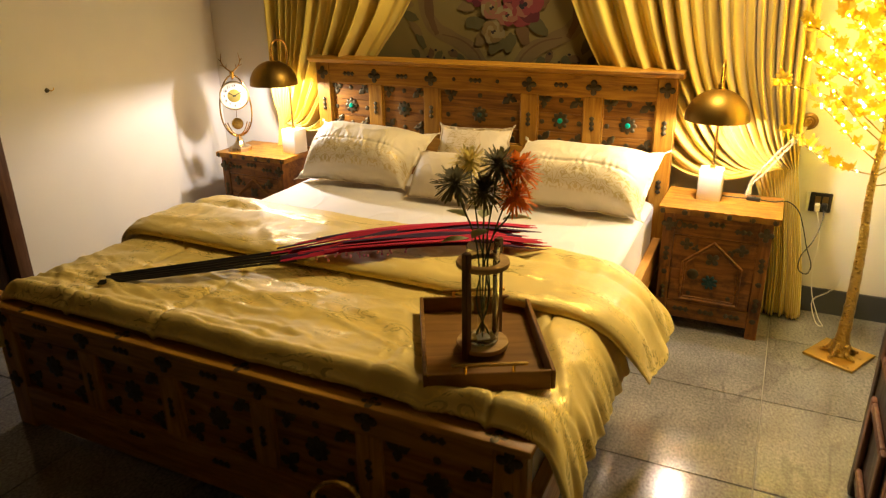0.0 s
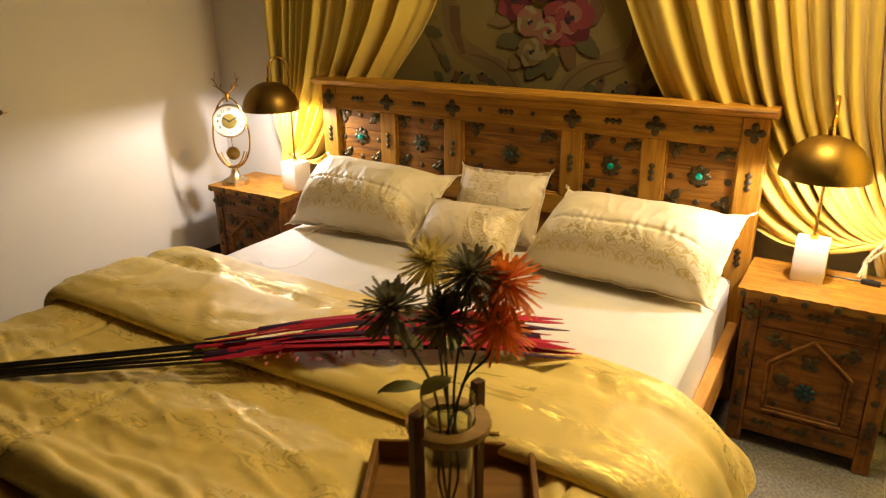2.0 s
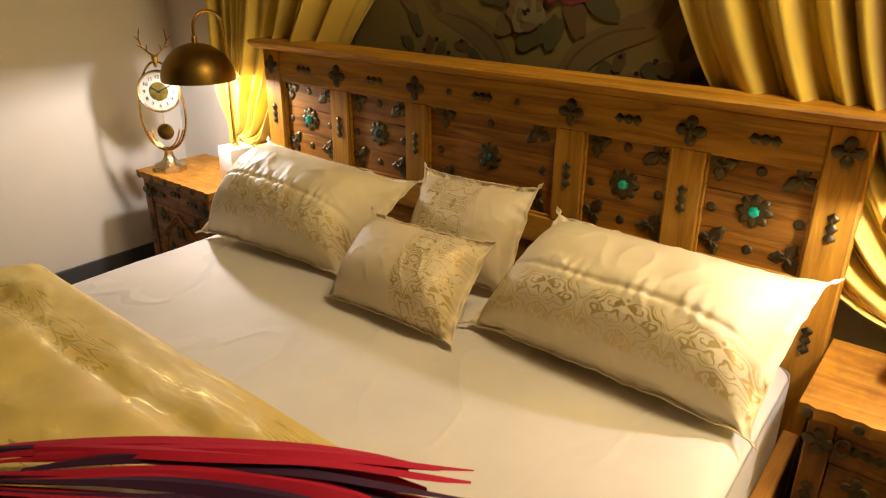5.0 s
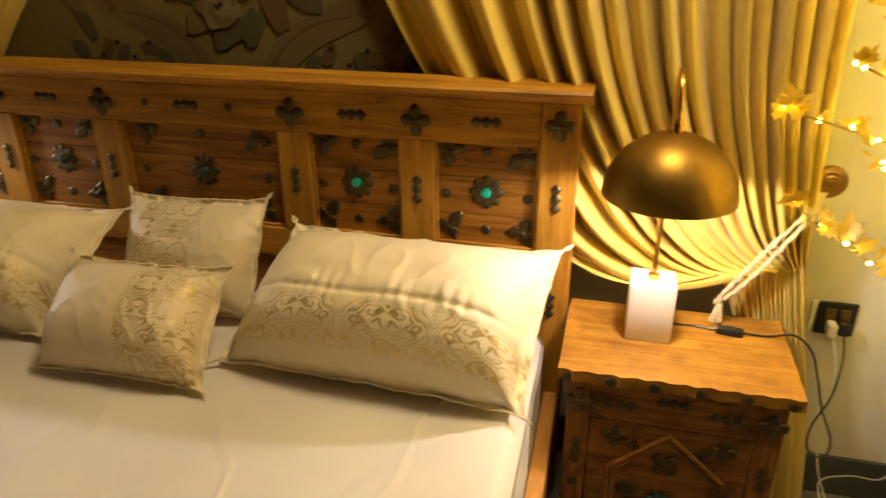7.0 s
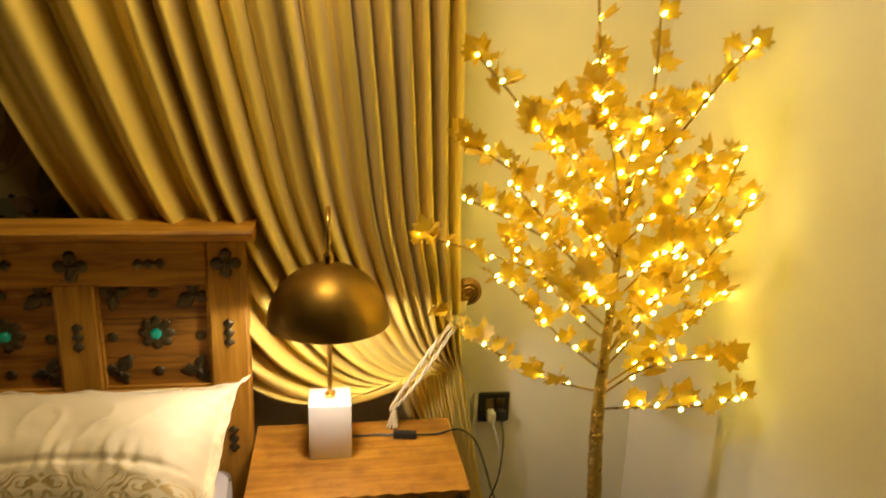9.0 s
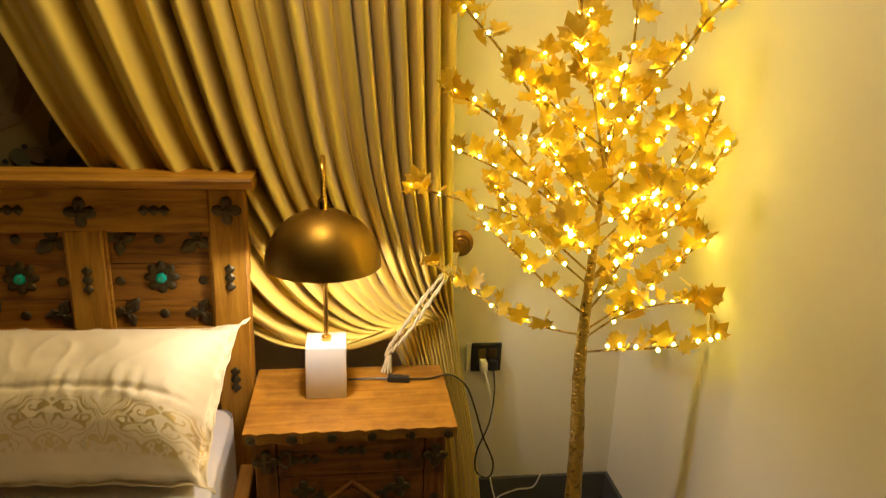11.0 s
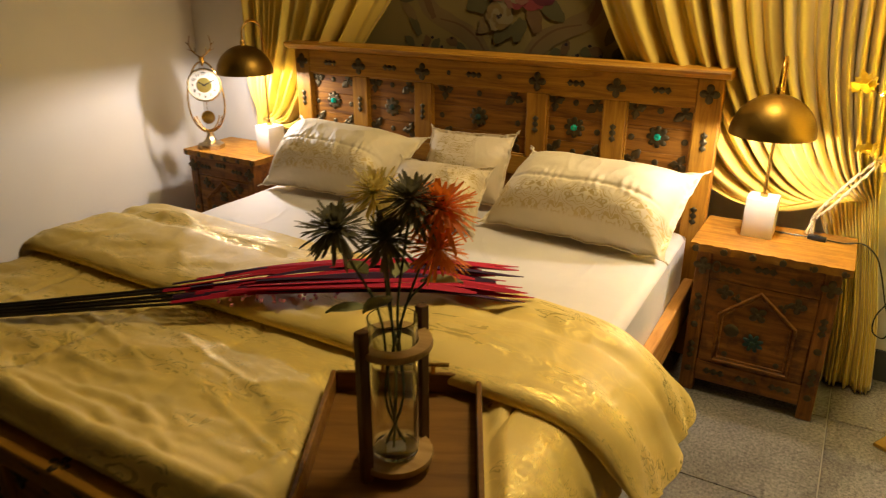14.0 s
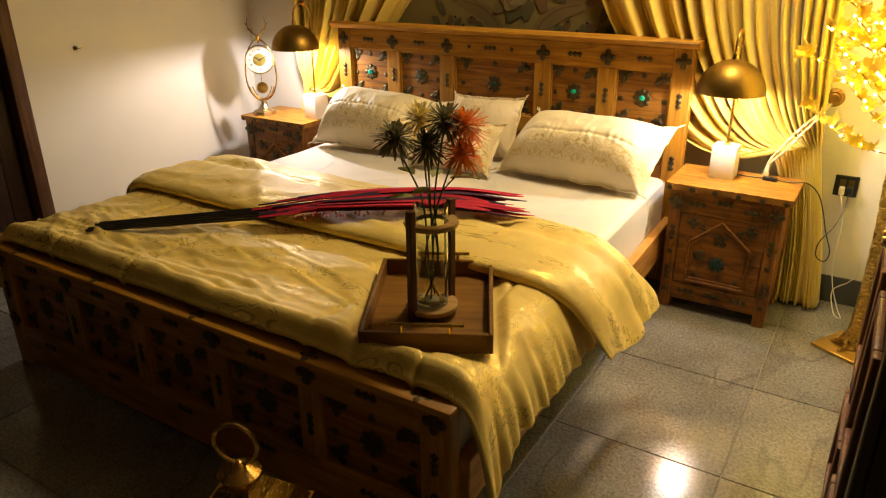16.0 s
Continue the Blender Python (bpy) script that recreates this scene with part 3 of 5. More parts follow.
for k, x_ in enumerate((-0.8, -0.35, 0.12, 0.55, 0.90)):
    share("cap_ornament", O_CROSS, bed, pose(x_, -2.048, FT + 0.0205, -90, 0, 0) @ Matrix.Diagonal((0.9, 0.35, 0.75, 1)))
# side rails, following the slight skew of the bed
for x_ in (-0.955, 0.918):
    bm = box(bmesh.new(), x_, x_ + 0.04, -1.992, 0.0, 0.19, 0.335, 0.004)
    for v in bm.verts:
        v.co.x += -0.022 * v.co.y
    part("side_rail", bm, wood("rail_wood", (0.30, 0.12, 0.025), (0.52, 0.25, 0.06), (0.62, 0.34, 0.10), axis="y") if x_ > 0 else PINE, bed)

# mattress with its fitted sheet
bm = box(bmesh.new(), -0.895, 0.915, -1.985, -0.015, 0.27, 0.530, 0.0)
bmesh.ops.subdivide_edges(bm, edges=bm.edges[:], cuts=14, use_grid_fill=True)
bmesh.ops.bevel(bm, geom=[e for e in bm.edges if e.calc_face_angle(0) > 1.0], offset=0.045, segments=4, profile=0.5, affect="EDGES")
for v in bm.verts:
    v.co.x += -0.022 * v.co.y
    if v.co.z > 0.5:
        v.co.z += 0.004 * nz(v.co.x * 3, v.co.y * 3) + 0.003 * nz(v.co.x * 9, v.co.y * 5, 4)
    elif 0.3 < v.co.z:
        v.co.x += 0.006 * nz(v.co.y * 9, v.co.z * 4)
mattress = thing("mattress", "thick mattress under a smooth cream sateen sheet", "mattress")
part("fitted_sheet", bm, SHEET, mattress)
bm = box(bmesh.new(), -0.88, 0.90, -1.975, -0.02, 0.225, 0.268, 0.01, 2)
for v in bm.verts:
    v.co.x += -0.022 * v.co.y
part("mattress_underside", bm, cloth("ticking", (0.55, 0.5, 0.42), 0.8), mattress, "plain ticking underside")


# ---- duvet: the flat part and the turned-back fold ----
duvet = thing("duvet", "gold and cream damask duvet, turned back and hanging over the bed", "duvet", (0, 0, 0))


def across(pts, n):
    return spline([(x, 0, z) for x, z in pts], n)


NX, NY = 260, 80
line = across([(-1.0, 0.33), (-0.985, 0.43), (-0.955, 0.515), (-0.90, 0.550), (-0.75, 0.556), (-0.45, 0.556), (-0.1, 0.556), (0.3, 0.556), (0.65, 0.556), (0.88, 0.553), (0.975, 0.535), (1.035, 0.48), (1.068, 0.43), (1.09, 0.375)], NX)
grid = []
for j in range(NY):
    f = j / (NY - 1)
    row = []
    for i, p in enumerate(line):
        y = -1.38 - 0.655 * f
        x, z = p.x, p.z
        hang = smooth(0.55, 0.36, z)
        flat = 1.0 - hang
        side = 1 if x > 0 else -1
        z += flat * (0.012 * smooth(-1.90, -1.96, y) + 0.014 * math.exp(-((y + 1.985) / 0.032) ** 2) - 0.030 * smooth(-1.99, -2.035, y))
        x += side * 0.022 * smooth(-1.90, -2.05, y) * smooth(0.90, 1.0, abs(x))
        foot = 0.35 + 0.65 * smooth(-1.5, -1.85, y)
        puff = 0.007 * nz(x * 3.2, y * 3.6) + 0.004 * nz(x * 9, y * 8, 5)
        for q, (ax, ay, bx, by) in enumerate(((1.1, 3.2, -2.2, 4.2), (2.0, 4.0, -0.6, 5.0), (3.4, 2.0, 1.5, 6.5), (-1.5, 4.5, 3.0, 3.0))):
            e = nz(ax * x + ay * y + 3 * q, bx * x + by * y, q * 2.7)
            puff += foot * (0.0078, 0.0070, 0.0055, 0.0055)[q] * math.exp(-(e / 0.075) ** 2)
            e = nz(2.3 * ax * x + 2.0 * ay * y + 5 * q, 2.3 * bx * x + 2.0 * by * y, q * 1.9 + 4)
            puff += foot * 0.0026 * math.exp(-(e / 0.085) ** 2)
        puff *= 1 - 0.75 * smooth(-1.95, -2.02, y)
        lx, ly = 0.8805 * (x - 0.718) + 0.4741 * (y + 1.713), -0.4741 * (x - 0.718) + 0.8805 * (y + 1.713)
        under = smooth(1.28, 1.04, max(abs(lx) / 0.172, abs(ly) / 0.234))
        z += flat * (puff * (1 - under) + 0.008 * (1 - under) - 0.012 * under)
        # stitched seams
        for sx in (-0.62, -0.24, 0.14, 0.52, 0.86):
            z -= flat * 0.015 * math.exp(-((x - sx) / 0.008) ** 2) * (1 - under)
        z -= flat * 0.010 * math.exp(-((y + 1.965) / 0.016) ** 2) * (1 - under)
        flute = math.sin(y * 58 + 3.5 * nz(y * 4, 7)) + 0.7 * math.sin(y * 121 + 1 + 3 * nz(y * 6, 2))
        x += side * hang * (0.0065 * flute - 0.012)
        y += hang * (0.012 * math.sin(z * 20) - 0.05 * f)
        z -= hang * 0.004 * nz(y * 5, 3.0)
        if hang > 0 and side > 0:
            z -= hang * 0.10 * smooth(-1.88, -2.06, y)
        if f > 0.94:
            z -= flat * 0.008 * ((f - 0.94) / 0.06) ** 2
        row.append(Vector((x - 0.012 * (y + 1.7), y, z)))
    grid.append(row)
sheet("cover", grid, SATIN, duvet, 0.012)
# piped hem of the hanging side
hem = [row[-1] + Vector((0, 0, -0.002)) for row in grid]
part("hem", tube(bmesh.new(), hem[::2], 0.007, 6), SATIN, duvet)

NS, NC = 260, 72
line = across([(-1.045, 0.37), (-1.03, 0.46), (-0.99, 0.545), (-0.92, 0.585), (-0.75, 0.592), (-0.4, 0.590), (0.0, 0.588), (0.4, 0.588), (0.75, 0.585), (0.93, 0.570), (1.03, 0.525), (1.085, 0.46), (1.125, 0.39), (1.155, 0.325)], NS)
grid = []
for i, p in enumerate(line):
    a, b = line[max(i - 1, 0)], line[min(i + 1, NS - 1)]
    tx, tz = (b.x - a.x), (b.z - a.z)
    ln = math.hypot(tx, tz)
    nx, nzz = -tz / ln, tx / ln
    u = i / (NS - 1)
    drop = smooth(0.56, 0.34, p.z) * (1 if p.x > 0 else 0.6)
    yb = -0.965 + 0.035 * math.sin(u * 6.0) + 0.03 * nz(u * 4, 1) + 0.06 * drop
    yf = -1.470 + 0.014 * nz(u * 6, 5) + 0.015 * drop
    if u > 0.93:
        yf += 0.03 * ((u - 0.93) / 0.07) ** 2
    row = []
    for k in range(NC):
        ang = 2 * math.pi * k / NC
        c, s = math.cos(ang), math.sin(ang)
        y = (yb + yf) / 2 + (yb - yf) / 2 * (abs(c) ** 0.75) * (1 if c > 0 else -1)
        w = (y - yf) / (yb - yf)
        hn = (0.050 * (1 - w) + 0.022 * w) * (1 - 0.72 * drop)
        n = hn * (abs(s) ** 0.8) * (1 if s > 0 else -0.55)
        if s > 0:
            n -= 0.016 * math.exp(-((w - 0.68) / 0.05) ** 2) * s
            n += s * (0.012 * nz(p.x * 5, y * 9, 2) + 0.007 * math.exp(-(nz(p.x * 3 + y * 3, y * 5 - p.x * 2, 3) / 0.07) ** 2) - 0.006 * math.exp(-(nz(p.x * 5 - y * 2, y * 6 + p.x * 2, 9) / 0.06) ** 2) + 0.003 * nz(p.x * 18, y * 14, 8))
            n += 0.006 * s * nz(p.x * 30, w * 3, 4) * math.exp(-((w - 0.68) / 0.12) ** 2)
        row.append(Vector((p.x + nx * n + drop * (0.005 * math.sin(y * 26 + 1) + 0.012 * nz(y * 9, p.z * 6, 2)) - 0.012 * (y + 1.2), y, p.z + nzz * n + drop * (0.05 * smooth(0.42, 0.0, w) + 0.01 * smooth(0.75, 1.0, w)))))
    grid.append(row)
sheet("turned_back_fold", grid, SATIN, duvet, 0.0, True, "thick turned-back fold of damask")


# ---- pillows ----
def pillow(name, bl, br, tl, tr, thick, mat, label, cat, seam=None, group="", seed=1.0):
    bl, br, tl, tr = (Vector(c) for c in (bl, br, tl, tr))
    normal = (br - bl).cross(tl - bl).normalized()
    nu, nv = 170, 80
    front, back = [], []
    for side, rows in ((1, front), (-1, back)):
        for j in range(nv + 1):
            row = []
            for i in range(nu + 1):
                u, v = i / nu, j / nv
                a, b = 2 * u - 1, 2 * v - 1
                # sides drawn in between the pointed corners
                pu = a * (1 - 0.095 * (1 - b * b) ** 0.28) + 0.012 * nz(v * 13, 2.0 * (a > 0) + seed) * abs(a) ** 8
                pv = b * (1 - (0.165 if b > 0 else 0.11) * (1 - a * a) ** 0.26) + 0.020 * nz(u * 20, 5.0 * (b > 0) + seed) * abs(b) ** 8
                uu, vv = (pu + 1) / 2, (pv + 1) / 2
                p = bl.lerp(br, uu).lerp(tl.lerp(tr, uu), vv)
                ea = min(1.0, abs(a) * 1.06)
                low = b + 0.16 * (1 - b * b)
                sag = min(1.0, abs(low) * 1.07)
                body = max(0.0, (1 - ea ** 4.0)) ** 0.52 * max(0.0, (1 - sag ** 2.3)) ** 0.56
                h = thick * body * (1.0 if side > 0 else 0.35)
                if side > 0:
                    h += body * thick * (0.06 * nz(u * 3 + seed, v * 3) + 0.02 * nz(u * 9, v * 8, seed) + 0.022 * max(0, 1 - 2.6 * abs(nz(u * 7 + v * 2, v * 4 - u * 2, seed))) ** 2)
                    if seam is not None:
                        d = v - seam - 0.01 * math.sin(u * 9 + seed)
                        g = math.exp(-(d / 0.016) ** 2)
                        h -= body * 0.007 * g
                        gather = abs(math.sin(u * 58 + 5 * nz(u * 6, seed))) ** 0.5 - 0.7
                        h += body * 0.0085 * math.exp(-(abs(d) / (0.060 if d > 0 else 0.045)) ** 1.2) * (gather + 0.4 * nz(u * 45, v * 5, seed)) * min(1, 6 * u * (1 - u))
                else:
                    h = -h
                edge = 1 - body
                h += edge ** 3 * (0.012 * nz(u * 9, v * 7, seed + 3) + 0.006 * nz(u * 26, v * 20, seed + 6))
                row.append(p + normal * h)
            rows.append(row)
    # both faces as one closed mesh: the back face shares the front's rim
    n_ = nu + 1
    verts, index = [], {}
    faces, uvs = [], []

    def vid(s, i, j):
        key = (0 if i in (0, nu) or j in (0, nv) else s, i, j)
        if key not in index:
            index[key] = len(verts)
            verts.append(tuple((front if s == 0 or key[0] == 0 else back)[j][i]))
        return index[key]

    for s in (0, 1):
        for j in range(nv):
            for i in range(nu):
                q = [(i, j), (i + 1, j), (i + 1, j + 1), (i, j + 1)]
                if s:
                    q = q[::-1]
                faces.append([vid(s, *c) for c in q])
                uvs += [(c[0] / nu, c[1] / nv) for c in q]
    me = bpy.data.meshes.new("case")
    me.from_pydata(verts, [], faces)
    lay = me.uv_layers.new(name="UVMap")
    lay.data.foreach_set("uv", [c for uv in uvs for c in uv])
    me.materials.append(mat)
    me.shade_smooth()
    ob = thing(name, label, cat, (0, 0, 0), group=group)
    case = new("case", me)
    case.parent = ob
    # piping along the rim
    rim = [front[0][i] for i in range(0, nu, 2)] + [front[j][nu] for j in range(0, nv, 2)] + [front[nv][i] for i in range(nu, 0, -2)] + [front[j][0] for j in range(nv, 0, -2)]
    part("piping", tube(bmesh.new(), rim, 0.0024, 5, True), mat, ob)
    return ob


PG = "pillows on the bed"
pillow("pillow", (0.185, -0.385, 0.545), (0.938, -0.425, 0.545), (0.268, -0.055, 0.792), (0.972, -0.055, 0.785), 0.172, PILLOW, "long satin pillow with gold scrolls, leaning on the headboard", "pillow", 0.37, PG, seed=1.0)
pillow("pillow", (-0.885, -0.44, 0.545), (-0.235, -0.395, 0.545), (-0.945, -0.055, 0.795), (-0.195, -0.055, 0.775), 0.172, PILLOW, "long satin pillow with gold scrolls, leaning on the headboard", "pillow", 0.37, PG, seed=4.0)
pillow("cushion", (-0.20, -0.20, 0.545), (0.215, -0.20, 0.545), (-0.215, -0.035, 0.825), (0.208, -0.035, 0.842), 0.078, CUSHION_BACK, "small cream cushion with a scroll band, standing upright", "cushion", None, "cushions on the bed", seed=7.0)
pillow("cushion", (-0.192, -0.505, 0.545), (0.250, -0.495, 0.543), (-0.235, -0.255, 0.735), (0.222, -0.265, 0.752), 0.105, CUSHION, "small cream cushion with a scroll band, lying against another", "cushion", None, "cushions on the bed", seed=11.0)


# ---- bedside cabinets ----
def bedside(x, y, turn, label):
    b = thing("bedside_cabinet", label, "bedside cabinet", (x, y, 0), turn, "bedside cabinets")
    D0, D1 = -0.155, 0.155
    W = 0.225
    # top with a worn, wavy front edge
    bm = bmesh.new()
    n = 30
    front = [(-0.25 + 0.5 * k / n, -0.168 + 0.004 * math.sin(k * 2.1) + 0.003 * nz(k * 0.7, 3)) for k in range(n + 1)]
    loop = front + [(0.25, 0.165), (-0.25, 0.165)]
    lo = [bm.verts.new((px, py, 0.553)) for px, py in loop]
    hi = [bm.verts.new((px, py, 0.580)) for px, py in loop]
    bm.faces.new(lo[::-1])
    bm.faces.new(hi)
    for i in range(len(lo)):
        j = (i + 1) % len(lo)
        bm.faces.new((lo[i], lo[j], hi[j], hi[i]))
    bmesh.ops.bevel(bm, geom=[e for e in bm.edges if abs(e.verts[0].co.z - e.verts[1].co.z) < 1e-4 and e.calc_face_angle(0) > 1], offset=0.006, segments=2, affect="EDGES")
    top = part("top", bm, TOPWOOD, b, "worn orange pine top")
    for k in range(6):
        put(O_STUD, "edge_stud", top, -0.23 + 0.092 * k, -0.168, 0.562, 0, 1.0)
    for sx in (-1, 1):
        p = part("post", box(bmesh.new(), min(sx * W, sx * (W - 0.05)), max(sx * W, sx * (W - 0.05)), D0 - 0.003, D0 + 0.05, 0, 0.552, 0.003), DIM_STAINED_UP, b)
        part("back_post", box(bmesh.new(), min(sx * W, sx * (W - 0.05)), max(sx * W, sx * (W - 0.05)), D1 - 0.05, D1, 0, 0.552, 0.003), DIM_STAINED_UP, b)
        part("side_panel", box(bmesh.new(), min(sx * (W - 0.006), sx * (W - 0.024)), max(sx * (W - 0.006), sx * (W - 0.024)), D0 + 0.05, D1 - 0.05, 0.06, 0.552, 0), DIM_STAINED, b)
        px = sx * (W - 0.025)
        put(O_CROSS, "cross_ornament", p, px, D0 - 0.004, 0.50, 0, 0.9)
        put(O_BAR, "bar_ornament", p, px, D0 - 0.004, 0.36, 90)
        put(O_STUD, "stud", p, px, D0 - 0.004, 0.27)
        put(O_BAR, "bar_ornament", p, px, D0 - 0.004, 0.17, 90)
        put(O_STUD, "stud", p, px, D0 - 0.004, 0.09)
    part("back_panel", box(bmesh.new(), -W + 0.05, W - 0.05, D1 - 0.03, D1 - 0.01, 0.06, 0.552, 0), DIM_STAINED, b)
    head = part("drawer_front", box(bmesh.new(), -W + 0.05, W - 0.05, D0, D0 + 0.03, 0.455, 0.552, 0.003), DIM_STAINED, b)
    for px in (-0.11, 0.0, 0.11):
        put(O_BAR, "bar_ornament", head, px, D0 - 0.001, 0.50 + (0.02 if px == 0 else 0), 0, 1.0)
    apron = part("apron", box(bmesh.new(), -W + 0.05, W - 0.05, D0, D0 + 0.03, 0.05, 0.13, 0.003), DIM_STAINED, b)
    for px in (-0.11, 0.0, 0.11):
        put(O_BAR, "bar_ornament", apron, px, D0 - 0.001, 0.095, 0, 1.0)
    door = part("door", box(bmesh.new(), -W + 0.052, W - 0.052, D0 + 0.002, D0 + 0.025, 0.132, 0.453, 0.003), DIM_STAINED, b)
    arch = [(-0.122, 0.15), (0.122, 0.15), (0.122, 0.33), (0.0, 0.435), (-0.122, 0.33)]
    for r_, off in ((0.007, 0.0), (0.004, -0.016)):
        pts = [Vector((px * (1 + off * 6), D0 - 0.002, 0.28 + (pz - 0.28) * (1 + off * 6))) for px, pz in arch]
        dense = []
        for i in range(5):
            dense += [pts[i].lerp(pts[(i + 1) % 5], k / 6) for k in range(6)]
        part("arch_moulding", tube(bmesh.new(), dense, r_, 6, True), DIM_STAINED, door)
    put(O_ROSETTE, "rosette", door, 0.0, D0 - 0.0005, 0.245, 22, 1.0, "dark teal rosette")
    put(O_STUD, "stud", door, -0.075, D0 - 0.0005, 0.275, 0, 2.0)
    put(O_CROSS, "cross_ornament", door, 0.0, D0 - 0.0005, 0.355, 45, 0.9)
    for sx in (-1, 1):
        put(O_CROSS, "cross_ornament", door, sx * 0.115, D0 - 0.0005, 0.415, 0, 0.8)
        put(O_STUD, "stud", door, sx * 0.085, D0 - 0.0005, 0.18, 0, 0.8)
        put(O_CORNER, "corner_ornament", door, sx * 0.075, D0 - 0.0005, 0.40, 90 if sx < 0 else 0, 0.6)
    ring = [(-0.155 + 0.013 * math.cos(a), D0 - 0.008, 0.505 + 0.02 * math.sin(a)) for a in [2 * math.pi * k / 14 for k in range(14)]]
    part("ring_pull", tube(bmesh.new(), ring, 0.003, 6, True), IRON, b, "iron ring pull")
    return b


bedside(1.22, -0.092, 0, "worn orange pine bedside cabinet with iron ornaments, between bed and curtain")
bedside(-1.36, -0.06, 0, "worn orange pine bedside cabinet with iron ornaments, by the side wall")


# ---- table lamps ----
def table_lamp(x, y, z, turn, label, up=0.0):
    b = thing("table_lamp", label, "table lamp", (x, y, z), turn, "table lamps")
    part("base", box(bmesh.new(), -0.051, 0.051, -0.051, 0.051, 0.0, 0.140, 0.004, 2), MARBLE, b, "white marble block")
    part("collar", lathe(bmesh.new(), [(0, 0.139), (0.013, 0.139), (0.013, 0.150), (0.008, 0.154), (0, 0.154)], 16), BRASS, b)
    R = 0.058
    pts = [(0, 0, 0.145 + k * (0.042 + up / 9)) for k in range(10)]
    pts += [(0, -R + R * math.cos(a), 0.56 + up + R * math.sin(a)) for a in [math.pi * k / 12 for k in range(1, 13)]]
    pts += [(0, -2 * R, 0.545 + up), (0, -2 * R, 0.520 + up)]
    part("stem", tube(bmesh.new(), pts, 0.0058, 10), BRASS, b, "arched brass stem")
    r = 0.133
    prof = [(r * math.sin(a), r * math.cos(a) * 0.98) for a in [math.pi / 2 * k / 14 for k in range(14)]] + [(r, 0.0)]
    outer = [(q[0], q[1]) for q in prof]
    inner = [(max(q[0] - 0.003, 0), q[1] - (0.003 if q[1] > 0.01 else 0)) for q in prof][::-1]
    bm = lathe(bmesh.new(), outer + inner, 40, Matrix.Translation((0, -2 * R, 0.380 + up)))
    part("shade", bm, SHADEBRASS, b, "domed brushed brass shade")
    part("cap", lathe(bmesh.new(), [(0, 0.506), (0.011, 0.506), (0.011, 0.53), (0.007, 0.536), (0, 0.536)], 14, Matrix.Translation((0, -2 * R, up))), BRASS, b)
    part("socket", lathe(bmesh.new(), [(0, 0.462), (0.014, 0.462), (0.014, 0.505), (0, 0.505)], 12, Matrix.Translation((0, -2 * R, up))), WHITE, b)
    return b


table_lamp(1.157, -0.052, 0.580, 0, "brass dome table lamp on a white marble block, lit")
table_lamp(-1.165, -0.045, 0.580, -8, "brass dome table lamp on a white marble block, lit", 0.028)


# ---- curtains ----
def curtain(name, inner, outer, tail_in, tail_out, label, seed, folds=19):
    ob = thing(name, label, "curtain", (0, 0, 0), group="curtains beside the mural")
    nu, nv = 300, 64
    grid = []
    rng = random.Random(seed)
    amp = [rng.uniform(0.55, 1.5) for _ in range(folds + 2)]
    for j in range(nv):
        grid.append([])
    for i in range(nu):
        u = i / (nu - 1)
        # each fold runs from the rail through the tie to the floor
        w = u ** 0.85
        pts = [Vector((a[0] * (1 - w) + b[0] * w, 0, a[1] * (1 - w) + b[1] * w)) for a, b in zip(inner, outer)]
        tail = [Vector((a[0] * (1 - u) + b[0] * u, 0, a[1] * (1 - u) + b[1] * u)) for a, b in zip(tail_in, tail_out)]
        path = spline(pts, 46) + spline([pts[-1]] + tail, nv - 46 + 1)[1:]
        ph = (0.35 * u + 0.65 * u ** 1.7) * folds
        k = int(ph)
        phase = 2 * math.pi * ph + 1.9 * nz(ph * 0.55, seed)
        for j, p in enumerate(path):
            f = j / (nv - 1)
            gather = smooth(0.35, 0.70, f) * smooth(1.02, 0.78, f)
            a = (0.052 * (1 - gather) + 0.014 * gather) * amp[k] * (1 - 0.6 * (1 - u) * smooth(0.40, 0.60, f) * smooth(0.84, 0.74, f))
            wave = math.sin(phase + 0.5 * nz(ph * 0.4, f * 2, seed))
            wave = wave + 0.30 * math.sin(2 * phase + 1.0 + 2 * nz(ph * 0.5, 3)) + 0.15 * math.sin(3.1 * phase)
            swag = (1 - u) ** 2 * smooth(0.35, 0.68, f) * smooth(0.80, 0.70, f)
            y = 0.098 - 0.008 * gather - 0.05 * swag + a * wave * 0.9 + 0.004 * nz(p.x * 12, p.z * 4, seed)
            along = 0.006 * math.cos(phase) * (1 - gather)
            grid[j].append(Vector((p.x + along, min(y, 0.160), p.z + swag * 0.014 * math.cos(phase))))
    sheet("drape", grid, CURTAIN, ob, 0.003)
    return ob


curtain("curtain", [(-0.02, 2.62), (0.24, 1.85), (0.415, 1.42), (0.565, 1.13), (0.80, 0.80), (0.97, 0.67), (1.14, 0.635), (1.31, 0.69)],
        [(1.475, 2.62), (1.478, 1.85), (1.482, 1.42), (1.485, 1.13), (1.49, 0.95), (1.495, 0.85), (1.50, 0.78), (1.505, 0.72)],
        [(1.372, 0.55), (1.40, 0.30), (1.41, 0.015)], [(1.545, 0.50), (1.59, 0.25), (1.615, 0.012)],
        "golden satin curtain swept aside and tied back with a cord", 3.0, 16)
